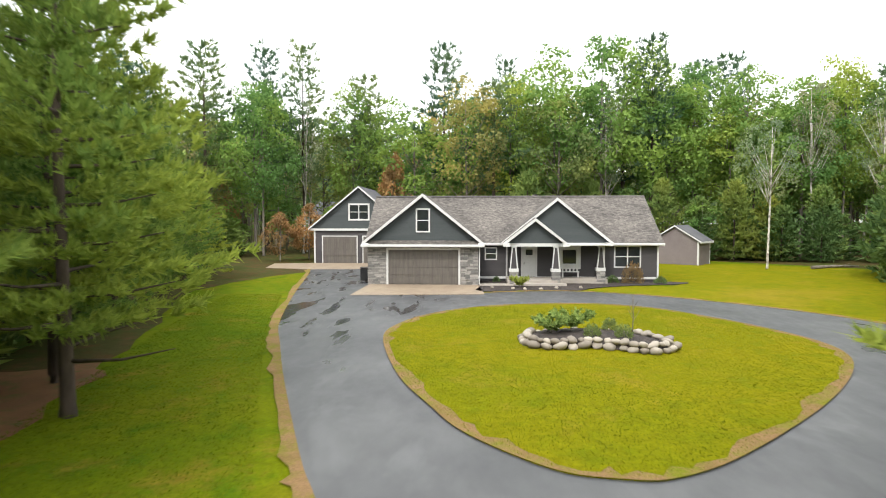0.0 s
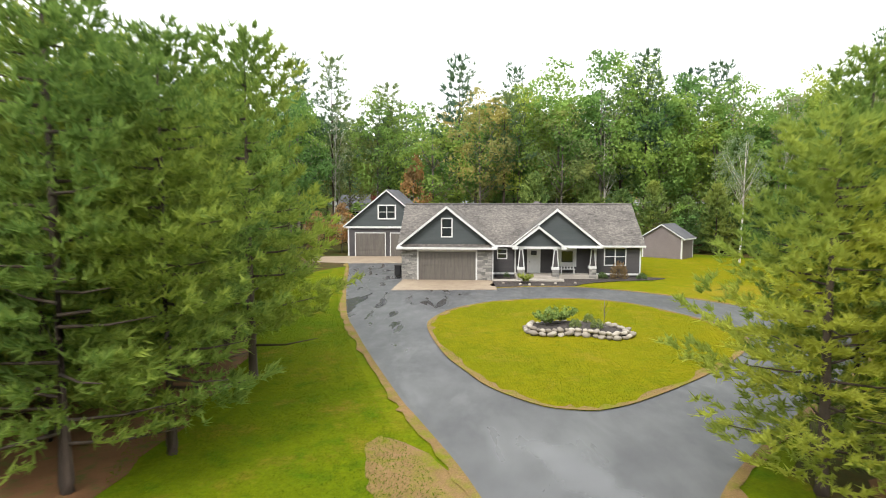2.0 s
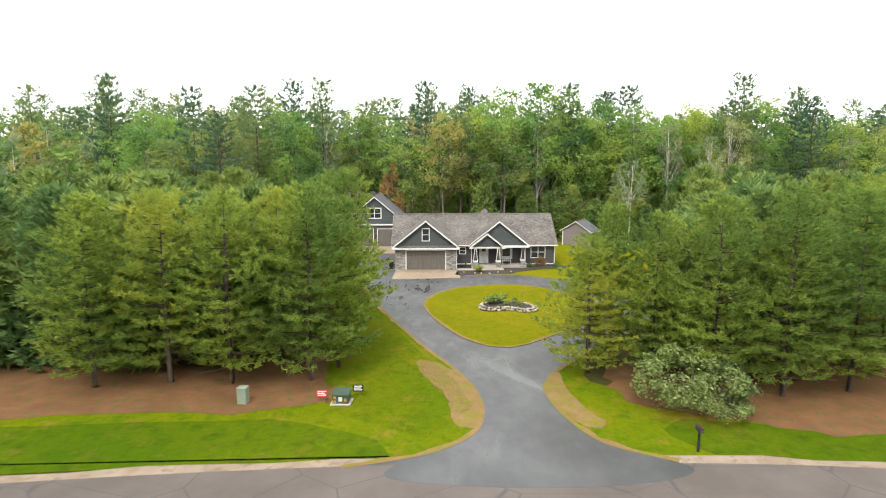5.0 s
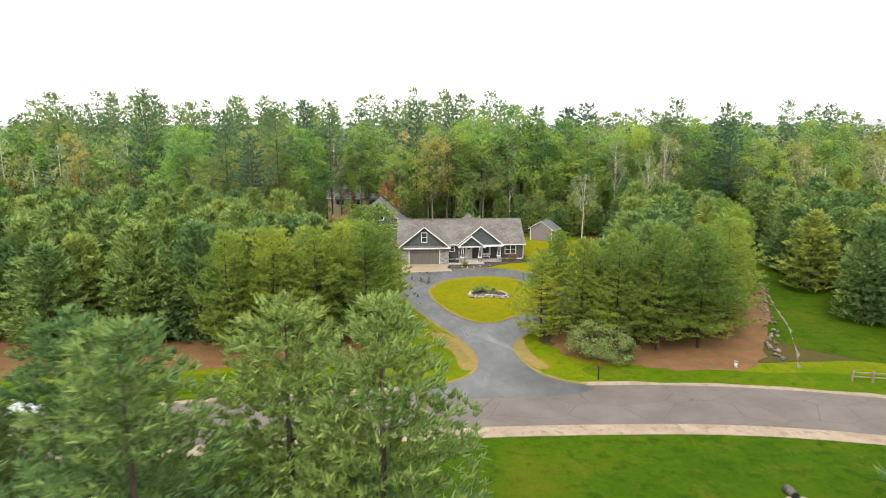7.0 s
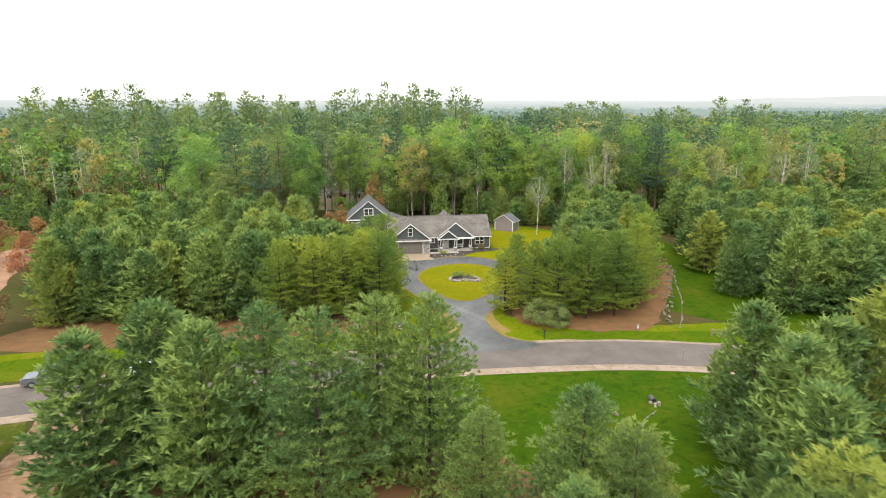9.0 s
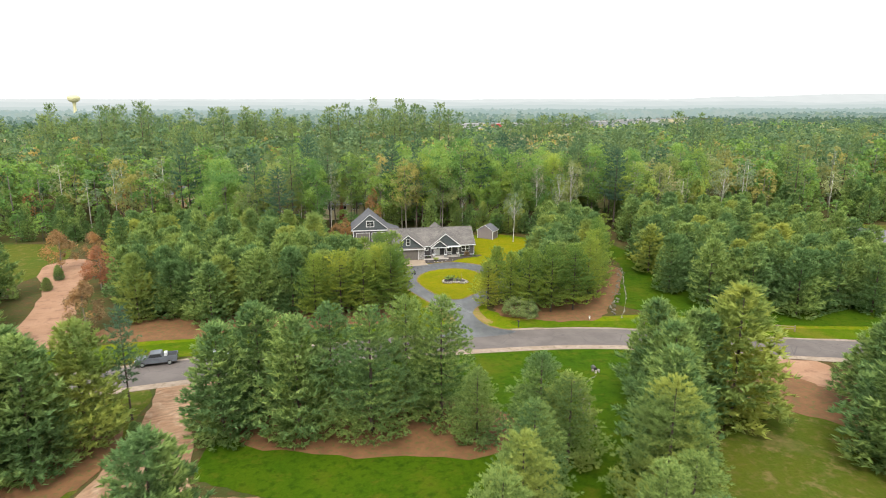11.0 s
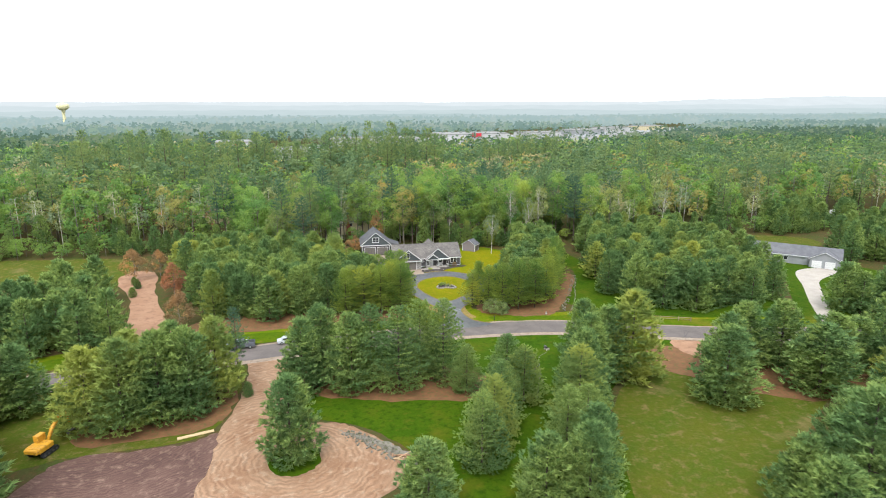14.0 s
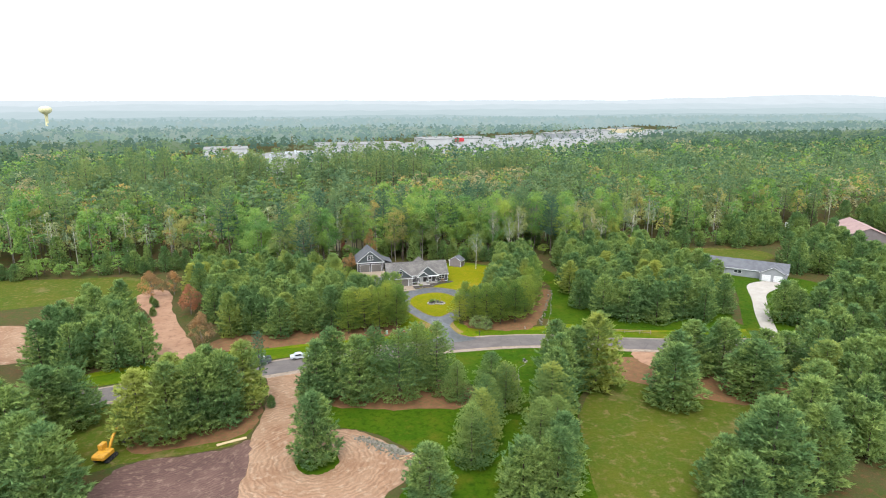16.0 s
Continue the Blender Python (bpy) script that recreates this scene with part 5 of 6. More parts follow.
def woods(rnd):
    k = rnd.random()
    if k < 0.30:
        return "leafy", rnd.uniform(17, 26), rnd.uniform(4.0, 6.0)
    if k < 0.44:
        return "olive", rnd.uniform(16, 24), rnd.uniform(3.6, 5.2)
    if k < 0.62:
        return "pale_leafy", rnd.uniform(15, 22), rnd.uniform(2.4, 3.6)
    if k < 0.76:
        return "tall_pine", rnd.uniform(20, 29), rnd.uniform(3.8, 5.0)
    if k < 0.88:
        return "pine", rnd.uniform(9, 17), rnd.uniform(3.2, 4.6)
    if k < 0.985:
        return "leafy", rnd.uniform(4, 9), rnd.uniform(2.2, 3.2)
    return "rusty", rnd.uniform(9, 14), rnd.uniform(2.6, 3.6)


fill([(-24, 32), (-10, 34), (2, 33), (20, 29), (34, 27), (48, 24), (60, 26), (110, 32), (112, 66), (-30, 66), (-60, 40), (-46, 22), (-22, 18), (-16, 22)], 5.4, woods, 11, [[(-22, 8), (-22, 31), (30, 31), (30, 8)], [(-24, 50), (-3, 50), (-3, 66), (-24, 66)]], False)
def understory(rnd):
    if rnd.random() < 0.55:
        return "leafy", rnd.uniform(3, 8), rnd.uniform(2.0, 3.2)
    return "pine", rnd.uniform(4, 10), rnd.uniform(2.0, 3.2)


fill([(-62, 34), (-40, 22), (-18, 32), (-10, 33.5), (4, 32), (22, 27), (36, 25.5), (48, 22), (62, 25), (110, 31), (150, 27), (200, 23), (200, 29), (150, 33), (110, 38), (62, 33), (48, 31), (30, 34), (4, 40), (-20, 40), (-40, 32), (-60, 42), (-100, 42), (-180, 40), (-180, 33), (-96, 35)], 4.3, understory, 15, [[(-22, 8), (-22, 31), (31, 31), (31, 8)], [(-24, 50), (-3, 50), (-3, 66), (-24, 66)]], True)
fill([(-62, 36), (-30, 62), (-30, 80), (-180, 90), (-180, 34), (-96, 36)], 6.6, woods, 12, (), True)
fill([(112, 30), (150, 28), (200, 24), (240, 40), (240, 90), (112, 90)], 7.0, woods, 13, [BARN_YARD], True)
for x, y, h in [(2, 40, 27.5), (-17, 40, 27.4), (-22.5, 41, 27.4), (-57, 42, 29), (-9, 42, 24), (26, 42, 25)]:
    plant("tall_pine", x, y, h, 4.4)
for x, y, h, r in [(22, 36, 28, 6.2), (16, 37, 26.5, 6), (28, 35, 26, 5.8), (10.5, 37, 23, 5.0), (34, 38, 25, 5.6), (40, 36, 24, 5.4), (47, 34, 22, 5), (55, 36, 21, 5)]:
    plant("leafy", x, y, h, r)
plant("pale_leafy", 33, 15.5, 14.5, 2.4)
for x, y, h, r in [(-38.9, -71.5, 14.5, 2.4)]:
    plant("tall_pine", x, y, h, r)
for x, y, h, r in [(-36.6, -77.5, 2.8, 1.1), (-74.2, -5, 2.8, 1.3), (-73.2, -13, 2.8, 1.3), (-76, -1, 2.4, 1.1)]:
    plant("pine_mid", x, y, h, r)
for x, y, h in [(24, 31.5, 8), (27.5, 29, 9), (31, 27.5, 7), (34.5, 26.5, 8.5), (38.5, 27.5, 7), (43, 25, 8), (49, 24, 7), (20, 32, 9)]:
    plant("pine", x, y, h, 2.6)
for x, y, h in [(-15, 23, 5.5), (-12.5, 25.5, 6.5), (-55.5, -40, 9.5), (-62.5, -14, 9.5), (-77, 3, 10), (-71, 7, 8.5), (112, -4, 8)]:
    plant("rusty", x, y, h, h * 0.36)
for x, y, h, r in [(17.8, -43.2, 3.6, 2.6), (19.6, -44.2, 2.8, 2.0)]:
    plant("bush", x, y, h, r)


def far_woods(name, y0, y1, spacing, size_lo, size_hi, clumps, per, leaf, seed, clear=(), crown=3.6, x_lim=None, lean=0.0, mats=None):
    """Distant forest as one mass of crowns: puffs of coarse leaves, and tiers of boughs on the pines."""
    rng = np.random.default_rng(seed)
    spots, ys = [], y0
    while ys < y1:
        half = 100 + (ys + 200) * 0.80
        lo, hi = x_lim or (-half, half + 200)
        for x in np.arange(lo, hi, spacing):
            p = (x + rng.uniform(-0.45, 0.45) * spacing, ys + rng.uniform(-0.4, 0.4) * spacing)
            if not any(inside(p, c) for c in clear):
                spots.append(p)
        ys += spacing * 0.87
    spots = np.array(spots)
    patch = np.array([noise.noise((x / 55, y / 55, 3.1)) for x, y in spots]) + rng.normal(0, 0.22, len(spots)) + lean
    swell = np.array([noise.noise((x / 90, y / 70, 8.3)) for x, y in spots])
    mats = mats or (M["pinedark"], M["leaf"], M["leafolive"], M["leafpale"])
    kinds = ("pines", "broadleaf", "olive", "budding")
    labels = ("dark distant pine woods", "fresh green distant broadleaf woods", "yellow-olive distant broadleaf woods", "pale budding distant woods")
    cuts = (-9, 0.0, 0.2, 0.36, 9)
    for k, (tag, label, mat) in enumerate(zip(kinds, labels, mats)):
        sel = (patch >= cuts[k]) & (patch < cuts[k + 1])
        S, n = spots[sel], int(sel.sum())
        if not n:
            continue
        H = rng.uniform(size_lo, size_hi, n) * (1.18 if tag == "pines" else 0.92) * (1 + 0.22 * swell[sel])
        R = crown * rng.uniform(0.7, 1.35, n) * (0.85 if tag == "pines" else 1.1)
        K, shape = clumps, (n, clumps)
        a = rng.uniform(0, 6.28, shape)
        if tag == "pines":
            u = (np.arange(K)[None] * 0.381 % 1.0 * 6 // 1 + rng.uniform(0, 0.35, shape)) / 6.3
            rad = R[:, None] * (1 - u) ** 0.6 * rng.uniform(0.45, 1.0, shape)
            cz, puff, flat = (0.32 + 0.66 * u) * H[:, None], 0.36, 0.65
        else:
            w = rng.uniform(-0.7, 1.0, shape)
            u = (w + 0.7) / 1.7
            rad = R[:, None] * np.sqrt(np.clip(1 - w ** 2, 0.02, 1)) * rng.uniform(0.6, 1.0, shape)
            cz, puff, flat = (0.42 + 0.55 * u) * H[:, None], 0.42, 0.8
        C = np.stack([S[:, :1] + rad * np.cos(a), S[:, 1:] + rad * np.sin(a), cz], -1)
        out = np.stack([np.cos(a), np.sin(a), 0.3 + 0.8 * u], -1)
        d = unit(rng.normal(0, 0.75, (n, K, per, 3)) + out[:, :, None] * 0.8 + [0, 0, 0.3])
        P = C[:, :, None] + d * (R[:, None, None, None] * puff) * rng.uniform(0.6, 1.1, (n, K, per, 1)) * np.array([1, 1, flat])
        P, d = P.reshape(-1, 3), d.reshape(-1, 3)
        m = len(P)
        v, f = leaves(P, d + [0, 0, 0.5], leaf * rng.uniform(0.7, 1.4, m), leaf * rng.uniform(0.34, 0.5, m), rng, 0.8)
        ob = new(name, quad_mesh(name, v, f, mat))
        tagged(ob, label, "woods", kind="stuff")


def pine_stand(cx, cy, rx, ry, gap, h_lo, h_hi, seed):
    """A stand of old pines that rises over the woods round it."""
    rnd = random.Random(seed)
    y = cy - ry
    while y < cy + ry:
        x = cx - rx
        while x < cx + rx:
            px, py = x + rnd.uniform(-0.45, 0.45) * gap, y + rnd.uniform(-0.45, 0.45) * gap
            d = math.hypot((px - cx) / rx, (py - cy) / ry)
            if d < 1:
                bake("tall_pine", px, py, rnd.uniform(h_lo, h_hi) * (1.06 - 0.16 * d * d), rnd.uniform(4.4, 6.2))
            x += gap
        y += gap


for st in ((14, 165, 36, 20, 9.0, 30, 38, 1), (95, 185, 28, 14, 9.0, 25, 31, 2), (-100, 158, 62, 32, 12.0, 26, 36, 3), (-42, 162, 30, 22, 11.0, 25, 34, 4), (150, 140, 40, 16, 13.0, 22, 31, 5), (-95, 84, 50, 12, 15.0, 22, 30, 6)):
    pine_stand(*st)
pour_baked()
TOWN = [[(-150, 390), (-60, 385), (-52, 200), (-38, 200), (-30, 370), (60, 410), (250, 420), (420, 560), (700, 860), (640, 960), (300, 760), (130, 700), (40, 620), (-60, 560), (-150, 530)], [(-560, 640), (-420, 640), (-400, 860), (-600, 860)], [(195, -10), (240, -10), (240, 60), (195, 60)]]
HOUSE_GAP = [(-80, 80), (-55, 80), (-55, 108), (-80, 108)]
far_woods("woods", 68, 182, 8.8, 15, 25, 17, 10, 1.05, 21, [[(-110, 34), (112, 34), (112, 66), (-110, 66)], HOUSE_GAP] + TOWN, 5.3, None, -0.16)
far_woods("woods", 182, 310, 10.5, 13, 23, 13, 8, 1.4, 22, TOWN, 5.4, None, -0.16)
far_woods("woods", 310, 450, 12.0, 11, 17, 10, 6, 2.0, 24, TOWN, 5.6, None, -0.14)

# ---- town, water tower and distance with painted haze ----
tower = thing("water_tower", "pale yellow spheroid water tower far beyond the woods", "water tower", pose(-462, 1015, 0))
part("pedestal", tube([(0, 0, -2), (0, 0, 4), (0, 0, 26), (0, 0, 34), (0, 0, 36)], [5.0, 3.4, 2.2, 3.2, 5.0], 16), M["towerpaint"], tower)
part("tank", tube([(0, 0, 33.6), (0, 0, 35), (0, 0, 38), (0, 0, 41.5), (0, 0, 44.5), (0, 0, 46.6), (0, 0, 47.4)], [2.5, 6.0, 9.4, 10.4, 9.0, 5.4, 1.5], 24), M["towerpaint"], tower)


def store(x, y, w, d, h, turn, colour, label, band=None):
    b = thing("store", label, "building", pose(x, y, 0, 0, 0, turn))
    part("wall", boxed(-w / 2, -d / 2, -0.5, w / 2, d / 2, h), M[colour], b)
    part("roof", boxed(-w / 2 - 0.3, -d / 2 - 0.3, h, w / 2 + 0.3, d / 2 + 0.3, h + 0.6), M["lot"], b)
    if band:
        part("entrance_sign", boxed(-w * 0.07, -d / 2 - 1.2, h - 3.5, w * 0.07, -d / 2, h + 1.2), M[band], b)
    for i in range(int(w // 14)):
        part("roof_unit", boxed(-w / 2 + 8 + i * 14, -3 + (i % 3) * 4, h + 0.6, -w / 2 + 11 + i * 14, (i % 3) * 4, h + 2.2), M["metal"], b)


store(-112, 520, 46, 40, 8, 6, "storewall", "white flat-roofed store with a red entrance", "red")
store(38, 575, 105, 42, 7, 4, "storewall", "long white flat-roofed store beyond the pines")
store(172, 640, 95, 50, 8, 8, "storewall", "long white flat-roofed store with a red entrance", "red")
store(285, 690, 60, 34, 6, 14, "storewall", "pale flat-roofed shop block")
store(372, 735, 64, 34, 7, 18, "greywall", "grey flat-roofed shop block")
store(455, 800, 64, 36, 7, 24, "storewall", "pale flat-roofed shop block")
store(545, 850, 60, 34, 7, 28, "tan", "tan flat-roofed shop block")
store(-540, 800, 120, 50, 8, 4, "storewall", "low white industrial building")
store(-470, 830, 60, 40, 7, 4, "storewall", "low white industrial building")
sheet("parking_lot", [(-140, 420), (-30, 385), (60, 420), (250, 430), (420, 575), (690, 865), (630, 950), (300, 755), (130, 690), (40, 610), (-60, 550), (-140, 525)], 0.1, M["lot"], "pale parking lots of the shopping strip")
sheet("parking_lot", [(-50, 200), (-41, 200), (-26, 420), (-70, 430)], 0.12, M["lot"], "pale access road of the shopping strip")


sheet("town_grass", [(p[0], p[1]) for p in TOWN[0]], 0.06, M["field"], "rough grass round the far parking lots")


def lot_cars():
    rnd = random.Random(9)
    bm = bmesh.new()
    for i in range(420):
        u = rnd.random()
        x, y = -100 + u * 680 + rnd.uniform(-20, 20), 430 + u * 400 + rnd.uniform(-20, 90)
        box(bm, x, y, 0.2, x + 2.0, y + 4.4, 1.5)
    tagged(new("parked_cars", mesh_of(bm, "parked_cars", M["silver"])), "rows of tiny parked cars in the far lots", "cars", kind="stuff")


lot_cars()


def painted_haze_mat(name, low, high, top, strength):
    """Unlit far woods and hills: distance haze painted as glowing colour, shifting with height."""
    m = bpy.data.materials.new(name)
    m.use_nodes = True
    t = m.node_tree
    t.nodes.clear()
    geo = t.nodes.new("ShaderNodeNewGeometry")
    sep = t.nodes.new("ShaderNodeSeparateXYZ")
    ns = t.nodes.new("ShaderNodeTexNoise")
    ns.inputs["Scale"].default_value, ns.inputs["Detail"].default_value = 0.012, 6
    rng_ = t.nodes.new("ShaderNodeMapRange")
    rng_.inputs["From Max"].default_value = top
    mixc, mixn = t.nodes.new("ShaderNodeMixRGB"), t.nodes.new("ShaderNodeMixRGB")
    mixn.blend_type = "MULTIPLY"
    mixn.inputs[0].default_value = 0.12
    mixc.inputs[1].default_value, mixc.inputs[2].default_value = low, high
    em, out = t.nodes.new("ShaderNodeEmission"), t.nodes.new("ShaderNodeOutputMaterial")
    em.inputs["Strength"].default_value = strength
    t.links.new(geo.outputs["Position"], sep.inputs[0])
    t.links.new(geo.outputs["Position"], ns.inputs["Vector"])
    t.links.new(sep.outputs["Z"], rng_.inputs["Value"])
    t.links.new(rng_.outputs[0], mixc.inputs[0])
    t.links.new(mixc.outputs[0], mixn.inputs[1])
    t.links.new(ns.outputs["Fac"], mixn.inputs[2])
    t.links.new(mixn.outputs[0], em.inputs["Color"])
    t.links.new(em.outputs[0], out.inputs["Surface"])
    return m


def ridge(y, base, amp, seed, mat, label, hill=None):
    """A long wooded skyline far away."""
    bm = bmesh.new()
    prev = None
    for i in range(220):
        x = -y * 1.35 + i * y * 2.7 / 219
        z = base + amp * noise.noise((x / 420, seed, 0)) + amp * 0.35 * noise.noise((x / 60, seed, 5)) + 2.0 * noise.noise((x / 14, seed, 9))
        if hill:
            z += hill[2] * math.exp(-((x - hill[0]) / hill[1]) ** 2)
        q = [bm.verts.new((x, y + dy, zz)) for dy, zz in ((-260, -1), (-80, z * 0.7), (0, z), (60, -1))]
        if prev:
            for a in range(3):
                bm.faces.new((prev[a], q[a], q[a + 1], prev[a + 1]))
        prev = q
    return tagged(new("backdrop", mesh_of(bm, "backdrop", mat)), label, "distant hills", kind="structure")


# Scales the painted haze colours to the exposure.
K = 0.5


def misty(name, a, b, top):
    return painted_haze_mat(name, tuple(c * K for c in srgb(*a)[:3]) + (1,), tuple(c * K for c in srgb(*b)[:3]) + (1,), top, 1.0)


# Each band farther off glows paler and bluer; haze sits in these leaf colours.
V1, V2, V4 = misty("thin_painted_haze_pines", (84, 110, 94), (104, 130, 110), 20), misty("thin_painted_haze_leaves", (106, 132, 94), (128, 152, 108), 18), misty("thin_painted_haze_buds", (124, 142, 112), (142, 158, 126), 18)
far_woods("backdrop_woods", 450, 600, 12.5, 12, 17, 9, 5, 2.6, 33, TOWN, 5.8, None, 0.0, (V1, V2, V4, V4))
W1, W2, W4 = misty("painted_haze_pines", (124, 152, 144), (142, 168, 158), 20), misty("painted_haze_leaves", (142, 168, 148), (160, 184, 162), 18), misty("painted_haze_buds", (156, 176, 162), (172, 188, 174), 18)
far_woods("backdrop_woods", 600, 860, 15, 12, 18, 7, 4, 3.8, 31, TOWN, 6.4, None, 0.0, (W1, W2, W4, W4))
X1, X2, X4 = misty("far_painted_haze_pines", (166, 190, 187), (180, 202, 198), 20), misty("far_painted_haze_leaves", (168, 190, 182), (182, 202, 194), 18), misty("far_painted_haze_buds", (178, 196, 190), (190, 206, 200), 18)
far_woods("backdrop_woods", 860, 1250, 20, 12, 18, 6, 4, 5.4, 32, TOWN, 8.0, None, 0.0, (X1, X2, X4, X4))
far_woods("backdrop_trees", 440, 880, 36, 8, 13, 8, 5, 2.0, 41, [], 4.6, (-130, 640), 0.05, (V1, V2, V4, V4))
# Skyline sheets glow ever paler; their mist is painted colour.
ridge(1450, 14, 6, 1, misty("painted_haze_woods_near", (192, 210, 208), (200, 217, 214), 26), "blue-green woods at the edge of town, haze painted into their glow")
ridge(1900, 20, 8, 2, misty("painted_haze_woods_mid", (210, 224, 223), (218, 230, 229), 36), "pale woods far away, haze painted into their glow")
ridge(2600, 30, 10, 3, misty("painted_haze_woods_far", (224, 234, 234), (230, 239, 239), 50), "faint skyline with haze painted into its glow")
ridge(3400, 44, 8, 4, misty("painted_haze_hills", (238, 245, 245), (243, 248, 248), 120), "faint long hill with haze painted into its glow", (3300, 900, 34))

# ---- small things round the drive ----
def rod(a, b, r, sides=6):
    return tube([a, b], [r, r], sides)


KINDS["round_shrub"], KINDS["juniper"], KINDS["twig_bush"] = [], [], []
rng_s = np.random.default_rng(300)
for key, mat, n, size in (("round_shrub", "shrub", 700, 0.16), ("juniper", "leaf", 900, 0.22), ("twig_bush", "rust", 800, 0.12)):
    q = unit(rng_s.normal(0, 1, (n, 3)))
    q[:, 2] = np.abs(q[:, 2])
    rad = rng_s.uniform(0.55, 1.0, (n, 1))
    shape = (1.15, 1.0, 0.75) if key == "juniper" else (0.9, 0.9, 1.0)
    pts = q * rad * np.array(shape)
    if key == "juniper":
        a = np.floor(rng_s.uniform(0, 9, n)) / 9 * 6.28 + rng_s.normal(0, 0.12, n)
        u = rng_s.uniform(0.15, 1.1, n)
        pts = np.stack([u * np.cos(a) * 1.15, u * np.sin(a), 0.15 + 0.75 * u ** 0.7 + rng_s.normal(0, 0.05, n)], 1)
        q = unit(np.stack([np.cos(a), np.sin(a), 0.5 + 0 * a], 1) + rng_s.normal(0, 0.4, (n, 3)))
    v, f = blades(pts, unit(q + rng_s.normal(0, 0.5, (n, 3))), size * rng_s.uniform(0.7, 1.4, n), size * rng_s.uniform(0.25, 0.4, n), rng_s)
    stems = tube([(0, 0, -0.1), (0, 0, 0.3), (0.05, 0, 0.7)], [0.05, 0.04, 0.02], 5)
    add_kind(key, mesh_of(stems, "stem", M["greybark"]), quad_mesh("foliage", v, f, M["pine"] if key == "juniper" else M[mat]), 1.0)


def shrub(kind, x, y, z, w, h, label, name="shrub"):
    stem, leaves, _ = KINDS[kind][0]
    top = thing(name, label, "shrub", Matrix.LocRotScale((x, y, z), Euler((0, 0, x * 3)), (w, w, h)))
    for nm, me in (("stem", stem), ("foliage", leaves)):
        new(nm, me).parent = top


shrub("juniper", 8.9, -19.4, 0.28, 0.62, 0.6, "spreading dark green juniper in the stone-edged bed", "juniper")
shrub("juniper", 9.7, -18.9, 0.3, 0.7, 0.72, "spreading dark green juniper in the stone-edged bed", "juniper")
shrub("round_shrub", 10.3, -20.0, 0.28, 0.36, 0.5, "small rounded grey-green shrub in the mulch")
shrub("round_shrub", 11.25, -18.6, 0.26, 0.36, 0.5, "small rounded grey-green shrub in the mulch")
shrub("round_shrub", 11.4, -20.2, 0.28, 0.38, 0.52, "small rounded grey-green shrub in the mulch")
shrub("juniper", 9.0, -1.7, 0.02, 0.55, 0.7, "bright green low shrub before the porch step")
shrub("round_shrub", 7.6, 1.9, 0.02, 0.3, 0.45, "low dark shrub against the house wall")
shrub("round_shrub", 15.9, 1.9, 0.02, 0.5, 0.55, "low dark shrub against the house wall")
shrub("round_shrub", 19.2, 1.7, 0.02, 0.5, 0.5, "low dark shrub against the house wall")
shrub("twig_bush", 17.3, 1.75, 0.02, 0.85, 1.55, "rounded bush with bare orange-brown twigs")
sapling = thing("sapling", "thin bare sapling in the stone-edged bed", "sapling", pose(11.9, -19.4, 0.25))
part("trunk", tube([(0, 0, 0), (0.03, 0, 0.7), (0.0, 0.05, 1.5)], [0.025, 0.018, 0.006], 5), M["greybark"], sapling)
for i, (a, z) in enumerate(((0.3, 0.5), (2.2, 0.65), (4.0, 0.8), (5.2, 0.95), (1.2, 1.05))):
    part("twig", tube([(0, 0, z), (0.3 * math.cos(a), 0.3 * math.sin(a), z + 0.45)], [0.012, 0.004], 4), M["greybark"], sapling)

rnd_b = random.Random(44)
for i in range(6):
    bm = bmesh.new()
    bmesh.ops.create_icosphere(bm, subdivisions=2, radius=0.13)
    for v in bm.verts:
        v.co += v.co * noise.noise(v.co * 6 + Vector((i, 0, 0))) * 0.5
        v.co.z *= 0.7
    ob = tagged(new("garden_stone", mesh_of(bm, "garden_stone", M["boulder"])), "pale rounded stone lying in the mulch bed", "stone", "stones in the porch bed")
    ob.matrix_basis = pose(7.2 + i * 1.1 + rnd_b.uniform(-0.3, 0.3), -2.9 + rnd_b.uniform(0, 1.6), 0.1)

cab = thing("utility_cabinet", "green transformer box with yellow stickers on a concrete pad", "utility box", pose(-2.1, -42.1, -0.03, 0, 0, -4) @ Matrix.Scale(0.8, 4))
part("pad", boxed(-0.75, -0.7, 0, 0.75, 0.7, 0.12, bevel=0.02), M["step"], cab)
part("body", prism([(-0.58, 0.12), (0.58, 0.12), (0.58, 0.8), (-0.58, 0.8)], -0.5, 0.5), M["green"], cab)
part("hood", slab([(-0.62, -0.56, 0.78), (0.62, -0.56, 0.78), (0.62, 0.55, 1.0), (-0.62, 0.55, 1.0)], 0.1), M["green"], cab)
for x, z in ((-0.42, 0.6), (-0.42, 0.25), (0.36, 0.4)):
    part("sticker", boxed(x - 0.09, -0.52, z - 0.1, x + 0.09, -0.5, z + 0.1), M["yellow"], cab)
part("warning_mark", boxed(-0.14, -0.52, 0.3, 0.14, -0.5, 0.62), M["white"], cab)
ped = thing("telecom_pedestal", "pale green ribbed telecom pedestal on the verge", "utility box", pose(-7.9, -42.1, -0.03, 0, 0, -8) @ Matrix.Scale(0.78, 4))
part("body", boxed(-0.36, -0.32, 0.0, 0.36, 0.32, 1.25, bevel=0.05), M["palegreen"], ped)
for i in range(9):
    part("rib", boxed(-0.34, -0.335, 0.15 + i * 0.11, 0.2, -0.315, 0.19 + i * 0.11), M["palegreen"], ped)
part("cap", boxed(-0.38, -0.34, 1.2, 0.38, 0.34, 1.3, bevel=0.03), M["palegreen"], ped)
